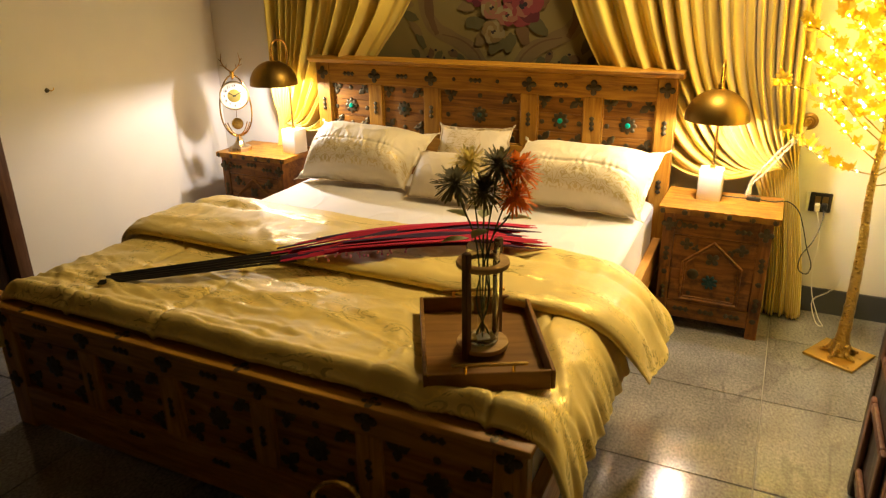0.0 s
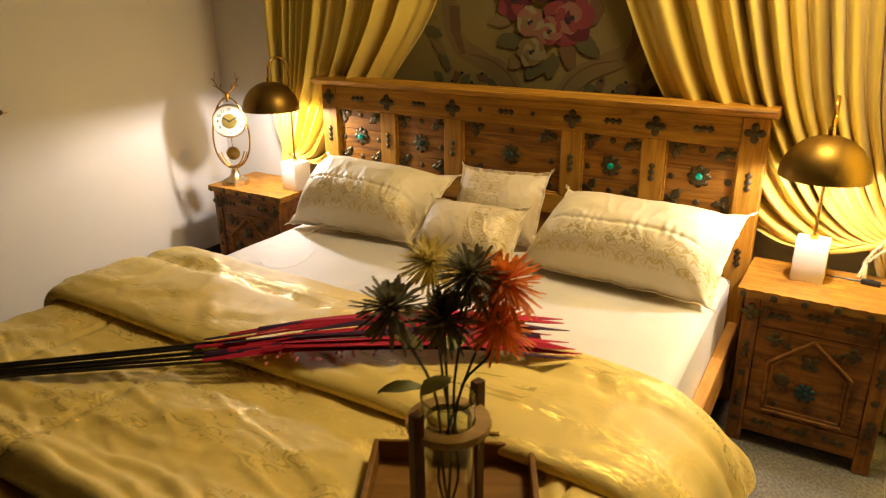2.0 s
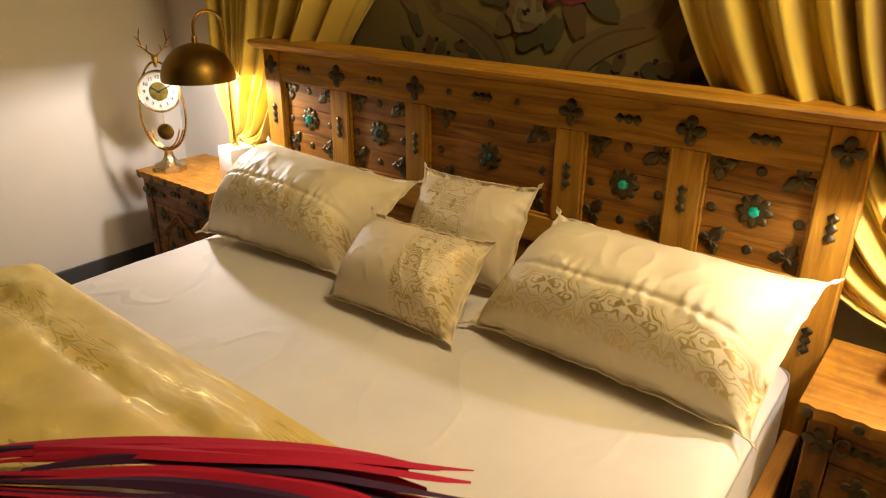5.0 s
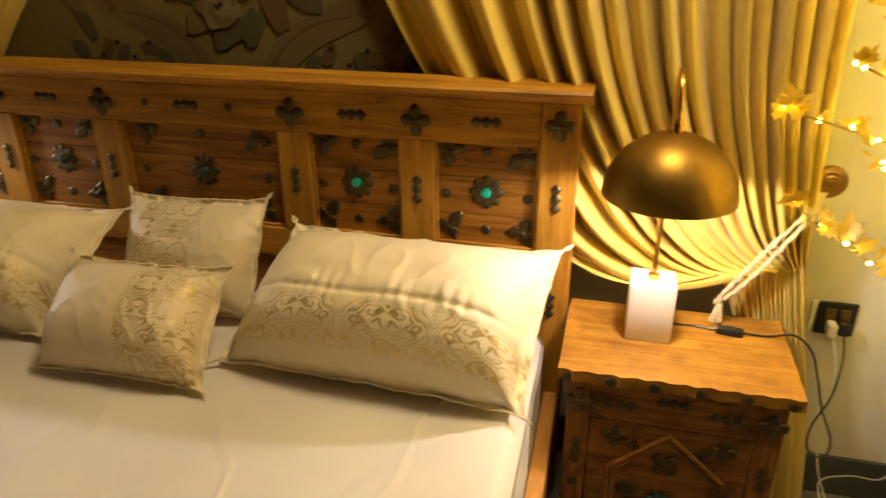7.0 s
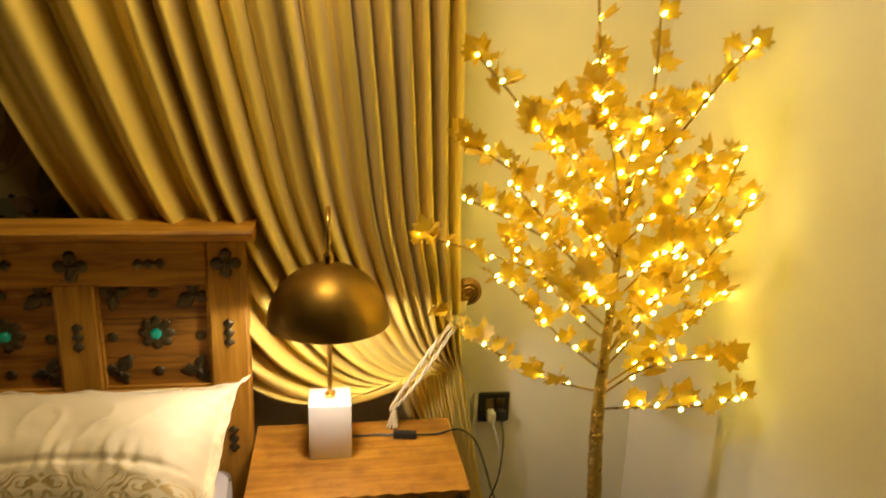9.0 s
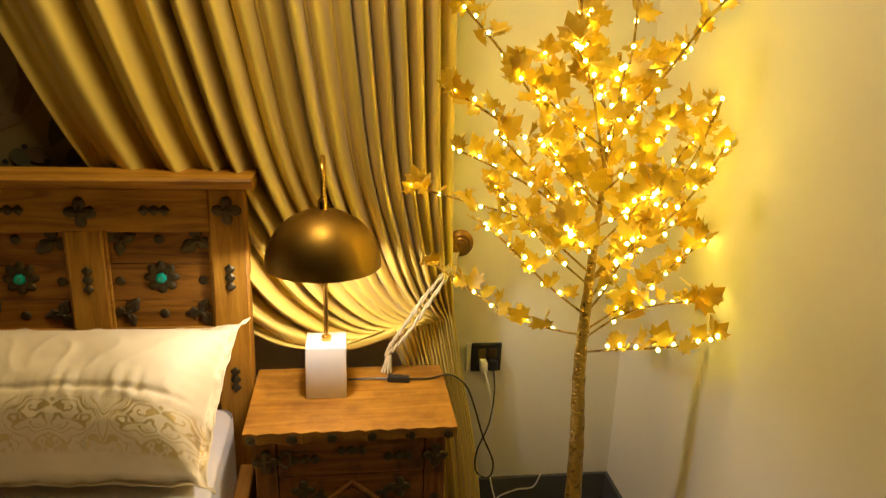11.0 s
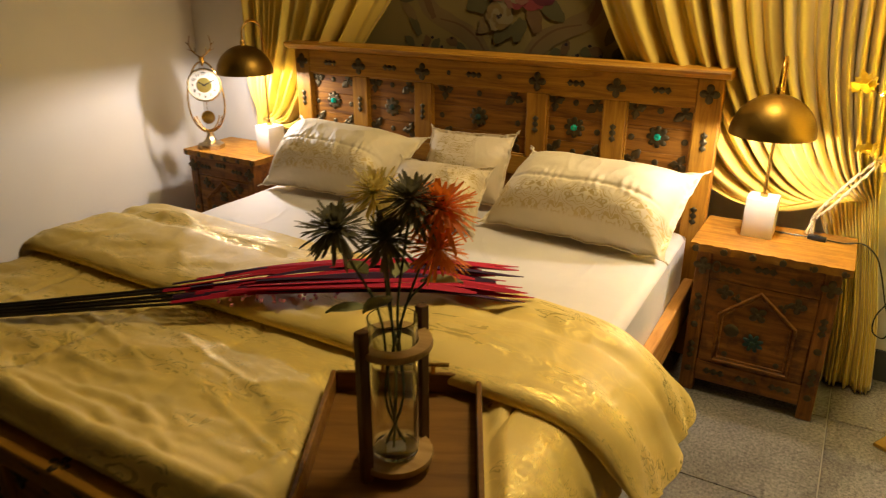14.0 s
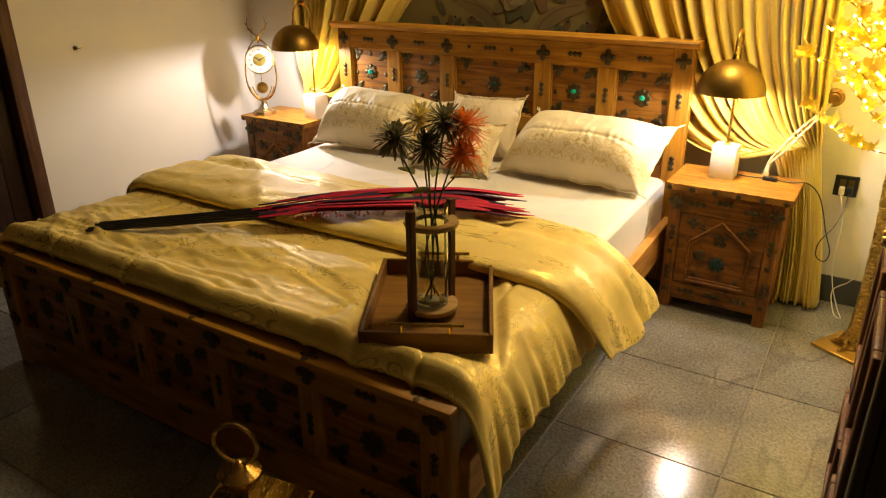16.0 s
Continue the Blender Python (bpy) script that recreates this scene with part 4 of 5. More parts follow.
curtain("curtain", [(0.02, 2.62), (-0.27, 1.85), (-0.455, 1.42), (-0.672, 1.13), (-0.90, 0.82), (-1.02, 0.71), (-1.13, 0.68), (-1.23, 0.72)],
        [(-1.335, 2.62), (-1.335, 1.85), (-1.338, 1.42), (-1.34, 1.13), (-1.345, 0.95), (-1.35, 0.85), (-1.35, 0.78), (-1.355, 0.72)],
        [(-1.27, 0.55), (-1.28, 0.30), (-1.29, 0.015)], [(-1.39, 0.50), (-1.42, 0.25), (-1.44, 0.012)],
        "golden satin curtain swept aside behind the lamp", 8.0, 14)
rail_ob = thing("curtain_rail", "brass curtain rail above the mural", "curtain rail", (0, 0.1, 2.66))
part("rail", tube(bmesh.new(), [(-1.5, 0, 0), (0, 0, 0), (1.65, 0, 0)], 0.014, 10), BRASS, rail_ob)
for x_ in (-1.45, 1.6):
    part("bracket", tube(bmesh.new(), [(x_, 0, 0), (x_, 0.09, 0)], 0.008, 8), BRASS, rail_ob)

# holdback and cord
hold = thing("curtain_holdback", "round spiral-carved holdback knob on the wall", "holdback", (1.517, 0.105, 0.930))
m_ = Matrix.Rotation(math.pi / 2, 4, "X")
part("knob", lathe(bmesh.new(), [(0, 0.024), (0.008, 0.023), (0.010, 0.020), (0.016, 0.022), (0.020, 0.018), (0.026, 0.019), (0.030, 0.013), (0.036, 0.009), (0.038, 0.0), (0.030, -0.008), (0.010, -0.010)], 28, m_), metal("old_gold", (0.30, 0.17, 0.045), 0.4, False), hold)
part("stalk", tube(bmesh.new(), [(0, 0.005, 0), (0, 0.085, 0)], 0.008, 8), BRASS, hold)
cord = thing("tieback_cord", "twisted cream tieback cord round the curtain", "cord", (0, 0, 0))
for off in (0.0, 0.014):
    loop = spline([(1.512, 0.098, 0.915), (1.49 - off, 0.06, 0.870), (1.43 - off, 0.035, 0.785 + off), (1.37 - off, 0.030, 0.695 + off), (1.325, 0.035, 0.640 + off), (1.318, 0.07, 0.615), (1.33, 0.12, 0.625)], 60)
    for k in range(2):
        tw = []
        for i, p in enumerate(loop):
            a = i * 0.9 + math.pi * k
            tw.append(p + Vector((0.0034 * math.cos(a), 0.0034 * math.sin(a), 0.002 * math.sin(a))))
        part("strand", tube(bmesh.new(), tw, 0.0038, 6), ROPE, cord)
bm = bmesh.new()
for k in range(9):
    a = k * 0.7
    tube(bm, [(1.322 + 0.004 * math.cos(a), 0.035 + 0.004 * math.sin(a), 0.63), (1.318 + 0.010 * math.cos(a), 0.03 + 0.008 * math.sin(a), 0.60), (1.316 + 0.014 * math.cos(a), 0.03 + 0.012 * math.sin(a), 0.585)], 0.0028, 5)
part("tassel", bm, ROPE, cord)


# ---- painted mural behind the bed ----
mural = thing("wall_mural", "faded painted canvas with roses and scrolling ribbons", "mural", (0, 0.178, 0))
part("canvas", box(bmesh.new(), -1.20, 1.30, -0.004, 0.008, 0.80, 2.55, 0), CANVAS, mural)
MURAL_COL = {n: paint("mural_" + n, c, 0.8, 200, 0.35) for n, c in (("maroon", (0.075, 0.006, 0.013)), ("rose", (0.165, 0.024, 0.030)), ("blush", (0.195, 0.082, 0.055)), ("ochre", (0.152, 0.106, 0.041)), ("olive", (0.076, 0.069, 0.025)), ("ink", (0.013, 0.008, 0.013)), ("brown", (0.112, 0.063, 0.023)), ("pale", (0.198, 0.165, 0.086)))}
layer = [0]


def blot(name, col, x, z, rx, rz, turn=0.0, seed=0.0, rough_edge=0.18, n=22):
    """A flat patch of paint with a lobed edge."""
    layer[0] += 1
    y = -0.0045 - 0.00012 * layer[0]
    out = []
    for k in range(n):
        a = 2 * math.pi * k / n
        r = 1 + rough_edge * nz(math.cos(a) * 1.6 + seed, math.sin(a) * 1.6, seed) * 1.8
        px, pz = rx * r * math.cos(a), rz * r * math.sin(a)
        c, s = math.cos(radians(turn)), math.sin(radians(turn))
        out.append((x + px * c - pz * s, z + px * s + pz * c))
    return part(name, prism(bmesh.new(), out, y, y + 0.0001), MURAL_COL[col], mural, "", False)


def ribbon(pts, widths, col, name="ribbon"):
    layer[0] += 1
    y = -0.0045 - 0.00012 * layer[0]
    P = spline([(x, 0, z) for x, z in pts], 34)
    left, right = [], []
    for i, p in enumerate(P):
        d = (P[min(i + 1, 33)] - P[max(i - 1, 0)]).normalized()
        w = widths[0] + (widths[1] - widths[0]) * i / 33
        w *= 1 + 0.25 * nz(i * 0.3, widths[0] * 40)
        nrm = Vector((-d.z, 0, d.x))
        left.append(p + nrm * w)
        right.append(p - nrm * w)
    bm = bmesh.new()
    lv, rv = [bm.verts.new((p.x, y, p.z)) for p in left], [bm.verts.new((p.x, y, p.z)) for p in right]
    for i in range(33):
        bm.faces.new((lv[i], lv[i + 1], rv[i + 1], rv[i]))
    part(name, bm, MURAL_COL[col], mural, "", False)


for s_ in (-1, 1):
    cx = 0.035
    ribbon([(cx + s_ * 0.09, 1.06), (cx + s_ * 0.16, 1.17), (cx + s_ * 0.28, 1.235), (cx + s_ * 0.38, 1.29), (cx + s_ * 0.44, 1.42), (cx + s_ * 0.40, 1.62), (cx + s_ * 0.28, 1.80), (cx + s_ * 0.10, 1.92)], (0.045, 0.03), "ochre")
    ribbon([(cx + s_ * 0.085, 1.07), (cx + s_ * 0.13, 1.16), (cx + s_ * 0.22, 1.225), (cx + s_ * 0.33, 1.25)], (0.006, 0.003), "brown")
    ribbon([(cx + s_ * 0.36, 1.25), (cx + s_ * 0.40, 1.34), (cx + s_ * 0.41, 1.45)], (0.012, 0.03), "brown")
    for k in range(7):
        blot("painted_leaf", ("olive", "brown", "ochre")[k % 3], cx + s_ * (0.22 + 0.045 * k), 1.13 + 0.03 * math.sin(k * 2.2), 0.032, 0.018, 40 * s_ + 30 * k, k + s_)
    for k in range(4):
        blot("painted_berry", "ink", cx + s_ * (0.27 + 0.05 * k), 1.15 + 0.02 * math.cos(k * 3), 0.008, 0.006, 0, k)
    for k in range(5):
        blot("painted_leaf", ("olive", "ochre")[k % 2], cx + s_ * (0.46 + 0.03 * k), 1.22 + 0.06 * k, 0.05, 0.022, 60 * s_ + 20 * k, k * 3 + s_)


def rose(x, z, r, cols, seed):
    c0, c1, c2 = cols
    for k in range(7):
        a = 2 * math.pi * k / 7 + seed
        blot("painted_petal", c0 if k % 2 else c1, x + 0.62 * r * math.cos(a), z + 0.62 * r * math.sin(a), r * 0.5, r * 0.40, math.degrees(a) + 60, seed + k)
    for k in range(5):
        a = 2 * math.pi * k / 5 + seed * 2
        blot("painted_petal", c1 if k % 2 else c2, x + 0.32 * r * math.cos(a), z + 0.32 * r * math.sin(a), r * 0.38, r * 0.26, math.degrees(a) + 80, seed + k + 9)
    for k in range(3):
        blot("painted_petal", ("ink", c0, "ink")[k], x + 0.1 * r * math.cos(k * 2.1), z + 0.12 * r * math.sin(k * 2.1), r * 0.16, r * 0.10, 70 * k, seed + k + 20)


for k, (x_, z_) in enumerate(((-0.10, 1.31), (-0.06, 1.24), (0.09, 1.22), (0.16, 1.26), (0.24, 1.30), (-0.14, 1.40), (0.02, 1.20), (0.26, 1.43), (-0.05, 1.52), (0.18, 1.53))):
    blot("painted_leaf", ("olive", "ochre", "olive", "brown")[k % 4], x_, z_, 0.055, 0.032, 37 * k, k + 0.5)
rose(0.155, 1.405, 0.105, ("maroon", "rose", "blush"), 1.0)
rose(-0.085, 1.475, 0.080, ("maroon", "rose", "maroon"), 2.0)
rose(0.000, 1.275, 0.062, ("pale", "ochre", "pale"), 3.3)
rose(0.075, 1.355, 0.055, ("rose", "blush", "pale"), 4.1)
rose(-0.01, 1.39, 0.060, ("pale", "blush", "ochre"), 5.2)
rose(0.04, 1.55, 0.085, ("maroon", "rose", "blush"), 6.4)
rose(0.20, 1.60, 0.07, ("pale", "blush", "rose"), 7.7)


# ---- glowing artificial tree ----
tree = thing("light_tree", "artificial tree with golden maple leaves and lit fairy lights", "light tree", (1.775, -0.245, 0))
bm = box(bmesh.new(), -0.105, 0.105, -0.105, 0.105, 0.0, 0.012, 0.003)
base = part("base_plate", bm, metal("gold_plate", (0.72, 0.47, 0.12), 0.35, False), tree, "square golden foot")
base.matrix_basis = pose(0, 0, 0, 0, 0, -28)
trunk_pts = spline([(0.0, 0, 0.012), (0.004, 0, 0.25), (0.0, 0, 0.5), (-0.012, 0.0, 0.72), (-0.008, 0.0, 0.95), (0.0, 0.0, 1.15), (0.01, 0.0, 1.45)], 60)
bm = bmesh.new()
rings_r = [max(0.005, 0.026 - 0.012 * min(1, p.z / 0.8) - 0.010 * smooth(0.75, 1.3, p.z) + 0.022 * math.exp(-p.z / 0.05) + 0.0012 * math.sin(i * 2.3)) for i, p in enumerate(trunk_pts)]
tube(bm, trunk_pts, rings_r, 12)
part("trunk", bm, BARK, tree, "trunk wrapped in crinkled gold foil")
for k in range(5):
    a = 2 * math.pi * k / 5 + 0.4
    c, s = math.cos(a), math.sin(a)
    part("root", tube(bmesh.new(), [(0.02 * c, 0.02 * s, 0.07), (0.045 * c, 0.045 * s, 0.025), (0.08 * c, 0.08 * s, 0.014)], [0.014, 0.011, 0.006], 7), BARK, tree)

maple = [(0.0, -0.50), (0.06, -0.30), (0.30, -0.36), (0.26, -0.18), (0.52, -0.06), (0.40, 0.03), (0.46, 0.26), (0.27, 0.18), (0.20, 0.28), (0.0, 0.58), (-0.20, 0.28), (-0.27, 0.18), (-0.46, 0.26), (-0.40, 0.03), (-0.52, -0.06), (-0.26, -0.18), (-0.30, -0.36), (-0.06, -0.30)]
leaf_meshes = []
for v_ in range(3):
    me = bpy.data.meshes.new("leaf")
    cv = [(0.0, 0.0, 0.05)]
    bend = (0.35, -0.3, 0.6)[v_]
    for x_, y_ in maple:
        cv.append((x_, y_ + 0.5, bend * (x_ * x_) + 0.15 * y_ * (v_ - 1) + 0.04 * math.sin(9 * x_ + v_)))
    cv[0] = (0, 0.5, 0.06)
    me.from_pydata(cv, [], [(0, 1 + i, 1 + (i + 1) % len(maple)) for i in range(len(maple))])
    me.materials.append(LEAF)
    me.shade_smooth()
    leaf_meshes.append(me)
led_mesh = loose_mesh("led", lathe(bmesh.new(), [(0, -0.0044), (0.0040, -0.0016), (0.0045, 0.0022), (0.0030, 0.0052), (0, 0.0066)], 7), LED)
rng = random.Random(11)
branches = []


def branch(pts, r=0.0028, steps=9, dens=1.0):
    branches.append((spline(pts, steps * 3), r, dens))


T = (1.775, -0.245)
# long low twigs
def wpt(x, y, z):
    return (x - T[0], y - T[1], z)


branch([(0, 0, 0.80), wpt(1.66, -0.16, 0.80), wpt(1.55, -0.05, 0.83), wpt(1.413, 0.05, 0.908)], dens=0.8)
branch([(0, 0, 0.95), wpt(1.64, -0.14, 1.05), wpt(1.50, -0.04, 1.08), wpt(1.37, 0.0, 1.109)], dens=0.6)
branch([(0, 0, 0.76), wpt(1.84, -0.30, 0.79), wpt(1.92, -0.38, 0.83), wpt(2.00, -0.42, 0.87)], dens=0.8)
branch([(0, 0, 0.80), wpt(1.85, -0.26, 0.86), wpt(1.93, -0.32, 0.91), wpt(2.005, -0.36, 0.925)], dens=0.8)
branch([(0, 0, 0.95), wpt(1.86, -0.30, 1.05), wpt(1.93, -0.36, 1.17), wpt(1.975, -0.39, 1.28)])
branch([(0, 0, 0.95), wpt(1.87, -0.26, 1.08), wpt(1.95, -0.28, 1.20), wpt(2.01, -0.28, 1.36)])
branch([(0, 0, 0.90), wpt(1.85, -0.24, 1.00), wpt(1.93, -0.22, 1.10), wpt(2.01, -0.2, 1.17)])
branch([(0, 0, 1.2), wpt(1.79, -0.27, 1.35), wpt(1.80, -0.28, 1.5), wpt(1.79, -0.28, 1.74)])
branch([(0, 0, 1.2), wpt(1.73, -0.27, 1.35), wpt(1.69, -0.27, 1.5), wpt(1.67, -0.26, 1.72)])
branch([(0, 0, 1.1), wpt(1.66, -0.22, 1.28), wpt(1.56, -0.2, 1.42), wpt(1.46, -0.18, 1.53)])
branch([(0, 0, 1.1), wpt(1.66, -0.2, 1.22), wpt(1.54, -0.16, 1.30), wpt(1.44, -0.12, 1.36)])
for k in range(8):
    a = 0.5 + k * 0.8
    c, s_ = math.cos(a), math.sin(a) * 0.6
    x_, y_ = ((1.79, -0.28), (1.67, -0.26))[k % 2]
    branch([wpt(x_, y_, 1.68), wpt(x_ + 0.06 * c, y_ + 0.06 * s_, 1.80), wpt(x_ + 0.17 * c, y_ + 0.17 * s_, 1.90), wpt(x_ + 0.25 * c, y_ + 0.25 * s_, 2.02)])
branch([(0, 0, 1.0), wpt(1.67, -0.2, 1.12), wpt(1.56, -0.15, 1.18), wpt(1.46, -0.1, 1.22)])
for k in range(22):
    a = k * 2.4
    z0 = 0.82 + 0.50 * (k / 20)
    L = rng.uniform(0.20, 0.33) * (1.0 - 0.25 * (k / 20))
    c, s = math.cos(a), math.sin(a) * 0.62
    up = rng.uniform(0.10, 0.30)
    branch([(0, 0, z0), (0.4 * L * c, 0.4 * L * s, z0 + 0.35 * up), (0.75 * L * c, 0.75 * L * s, z0 + 0.75 * up), (L * c, L * s, z0 + up)])
count = 0
for pts, r, dens in branches:
    twig = part("branch", tube(bmesh.new(), pts[::2] + [pts[-1]], r, 5), BARK, tree)
    n = len(pts)
    for i in range(6, n, 3):
        p = pts[i]
        d = (pts[min(i + 1, n - 1)] - pts[i - 1]).normalized()
        for side in range(2 if i % 12 == 0 else 1):
            if count < 298 and p.z < 1.75:
                count += 1
                sc = rng.uniform(0.046, 0.072)
                q = Euler((rng.uniform(0.2, 1.6), rng.uniform(-0.8, 0.8), rng.uniform(0, 6.28))).to_matrix().to_4x4()
                share("leaf", leaf_meshes[count % 3], twig, Matrix.Translation(p) @ q @ Matrix.Scale(sc, 4))
        off = Vector((rng.uniform(-1, 1), rng.uniform(-1, 1), rng.uniform(-0.3, 1))) * 0.010
        share("led", led_mesh, twig, Matrix.Translation(p + off) @ Matrix.Rotation(rng.uniform(0, 3), 4, "X"))
    share("led", led_mesh, twig, Matrix.Translation(pts[-1]))
# the smaller foliage between the larger leaves
verts_, faces_ = [], []
for pts, r, dens in branches:
    n = len(pts)
    for i in range(7, n):
        if rng.random() < 0.45 * dens:
            m_ = Matrix.Translation(pts[i] + Vector((rng.uniform(-1, 1), rng.uniform(-1, 1), rng.uniform(-1, 1))) * 0.012) @ Euler((rng.uniform(0.1, 1.8), rng.uniform(-0.9, 0.9), rng.uniform(0, 6.28))).to_matrix().to_4x4() @ Matrix.Scale(rng.uniform(0.036, 0.058), 4)
            src = leaf_meshes[i % 3]
            k0 = len(verts_)
            verts_ += [tuple(m_ @ v.co) for v in src.vertices]
            faces_ += [tuple(k0 + q for q in f.vertices) for f in src.polygons]
me = bpy.data.meshes.new("small_leaves")
me.from_pydata(verts_, [], faces_)
me.materials.append(LEAF)
me.shade_smooth()
small = new("small_leaves", me)
small.parent = tree
tagged(small, "small golden cloth leaves", kind="stuff")


# ---- clock on the far cabinet ----
clock = thing("mantel_clock", "champagne metal pendulum clock with antlers on an oval ring", "clock", (-1.50, -0.135, 0.580), 42)
part("base", lathe(bmesh.new(), [(0, 0), (0.066, 0), (0.066, 0.022), (0.060, 0.027), (0.045, 0.031), (0.030, 0.042), (0.020, 0.062), (0.016, 0.080), (0.019, 0.086), (0, 0.086)], 8), STEELY, clock, "faceted metal foot")
oval = []
for k in range(56):
    a = 2 * math.pi * k / 56
    w = 0.088 + 0.012 * -math.sin(a)
    oval.append((w * math.cos(a), 0, 0.262 + 0.178 * math.sin(a)))
part("ring", tube(bmesh.new(), oval, 0.0045, 8, True), BRASS, clock, "oval brass ring")
for q in (0.83, 0.67):
    arc = [((0.10 * q) * math.cos(a), 0.0, 0.255 + (0.171 - 0.03 * (1 - q)) * math.sin(a)) for a in [math.pi * (1.18 + 0.64 * k / 20) for k in range(21)]]
    part("inner_arc", tube(bmesh.new(), arc, 0.0032, 6), BRASS, clock)
mface = Matrix.Translation((0, -0.004, 0.325)) @ Matrix.Rotation(math.pi / 2, 4, "X")
part("case", lathe(bmesh.new(), [(0, -0.018), (0.080, -0.018), (0.084, -0.008), (0.084, 0.010), (0.079, 0.014), (0.075, 0.010), (0.074, 0.006)], 40, mface), STEELY, clock, "round metal case")
part("dial", lathe(bmesh.new(), [(0, 0.007), (0.0745, 0.007), (0.0745, 0.004), (0, 0.004)], 40, mface), paint("dial_white", (0.46, 0.42, 0.34), 0.4, 60, 0.05), clock, "cream dial")
part("dial_centre", lathe(bmesh.new(), [(0, 0.009), (0.037, 0.009), (0.037, 0.0075), (0, 0.0075)], 30, mface), metal("dial_gold", (0.62, 0.48, 0.12), 0.4, False), clock, "gold dial centre")
for k in range(12):
    a = 2 * math.pi * (k + 1) / 12
    cu = bpy.data.curves.new("numeral", "FONT")
    cu.body, cu.size, cu.align_x, cu.align_y, cu.extrude = str(k + 1), 0.021, "CENTER", "CENTER", 0.0004
    cu.materials.append(BLACK)
    num = new("numeral", cu)
    num.parent = clock
    num.matrix_basis = pose(0.056 * math.sin(a), -0.0125, 0.325 + 0.056 * math.cos(a), 90, 0, 0)
for nm, ang, ln in (("hour_hand", -58, 0.034), ("minute_hand", 64, 0.050)):
    bm = box(bmesh.new(), -0.0022, 0.0022, -0.0160, -0.0145, -0.008, ln, 0.0005)
    bmesh.ops.transform(bm, matrix=Matrix.Translation((0, 0, 0.325)) @ Matrix.Rotation(radians(ang), 4, "Y"), verts=bm.verts)
    part(nm, bm, BLACK, clock)
part("pendulum_rod", tube(bmesh.new(), [(0, 0, 0.245), (0, 0, 0.19)], 0.0016, 6), BRASS, clock)
part("pendulum_bob", lathe(bmesh.new(), [(0, -0.006), (0.030, -0.006), (0.034, 0.0), (0.030, 0.006), (0.010, 0.008), (0, 0.008)], 28, Matrix.Translation((0, 0, 0.160)) @ Matrix.Rotation(math.pi / 2, 4, "X")), BRASS, clock, "round brass pendulum bob")
head = bmesh.new()
lathe(head, [(0, -0.035), (0.006, -0.030), (0.013, -0.005), (0.014, 0.008), (0.006, 0.014), (0, 0.015)], 10, Matrix.Translation((0, -0.006, 0.452)))
part("deer_head", head, BRASS, clock)
for s_ in (-1, 1):
    main = spline([(s_ * 0.006, 0, 0.462), (s_ * 0.034, 0, 0.485), (s_ * 0.052, 0, 0.520), (s_ * 0.046, 0, 0.565)], 16)
    bm = tube(bmesh.new(), main, [0.0045 - 0.0002 * i for i in range(16)], 6)
    tube(bm, [main[6], main[6] + Vector((s_ * 0.024, 0, 0.010))], [0.003, 0.001], 5)
    tube(bm, [main[10], main[10] + Vector((s_ * 0.016, 0, 0.016))], [0.003, 0.001], 5)
    tube(bm, [main[4], main[4] + Vector((-s_ * 0.004, 0, 0.026))], [0.003, 0.001], 5)
    part("antler", bm, BRASS, clock)


# ---- serving tray with vase ----
TRAY = (0.718, -1.713, 0.551)
tray = thing("serving_tray", "brown wooden serving tray with brass bar handles, on the duvet", "tray", TRAY, 28.3)
HW, HL, RIM = 0.171, 0.234, 0.056
part("bottom", box(bmesh.new(), -HW + 0.012, HW - 0.012, -HL + 0.012, HL - 0.012, 0.0, 0.008, 0.001), TRAYWOOD, tray)
for a_ in ((-HW, -HW + 0.012, -HL, HL), (HW - 0.012, HW, -HL, HL), (-HW + 0.012, HW - 0.012, -HL, -HL + 0.012), (-HW + 0.012, HW - 0.012, HL - 0.012, HL)):
    part("side", box(bmesh.new(), *a_, 0.0, RIM, 0.0025), TRAYWOOD, tray)
for s_ in (-1, 1):
    y_ = s_ * (HL - 0.006)
    h = part("handle", tube(bmesh.new(), [(-0.098, y_, RIM + 0.021), (0, y_, RIM + 0.021), (0.098, y_, RIM + 0.021)], 0.0052, 8), BRASS, tray, "thin brass bar handle")
    for x_ in (-0.062, 0.062):
        part("post", tube(bmesh.new(), [(x_, y_, RIM - 0.004), (x_, y_, RIM + 0.020)], 0.0052, 8), BRASS, h)

VX, VY, VZ = 0.733, -1.737, 0.559
vase = thing("vase", "glass cylinder vase held in a wooden stand", "vase", (VX, VY, VZ), 10)
HOLD = wood("stand_wood", (0.05, 0.020, 0.006), (0.10, 0.042, 0.012), (0.16, 0.072, 0.022), 0.5, "z")
RINGWOOD = wood("ring_wood", (0.24, 0.13, 0.035), (0.38, 0.23, 0.075), (0.48, 0.31, 0.12), 0.5)
for z_, nm in ((0.018, "lower_ring"), (0.262, "upper_ring")):
    part(nm, lathe(bmesh.new(), [(0.047 if z_ > 0.1 else 0.0, z_), (0.072, z_), (0.074, z_ + 0.006), (0.072, z_ + 0.013), (0.047 if z_ > 0.1 else 0.0, z_ + 0.013)] + ([(0.047, z_)] if z_ > 0.1 else []), 32), RINGWOOD, vase, "pale wooden ring")
for a_ in (-114, 66):
    bm = box(bmesh.new(), 0.062, 0.084, -0.009, 0.009, 0.0, 0.318, 0.002)
    bmesh.ops.transform(bm, matrix=Matrix.Rotation(radians(a_), 4, "Z"), verts=bm.verts)
    part("upright", bm, HOLD, vase)
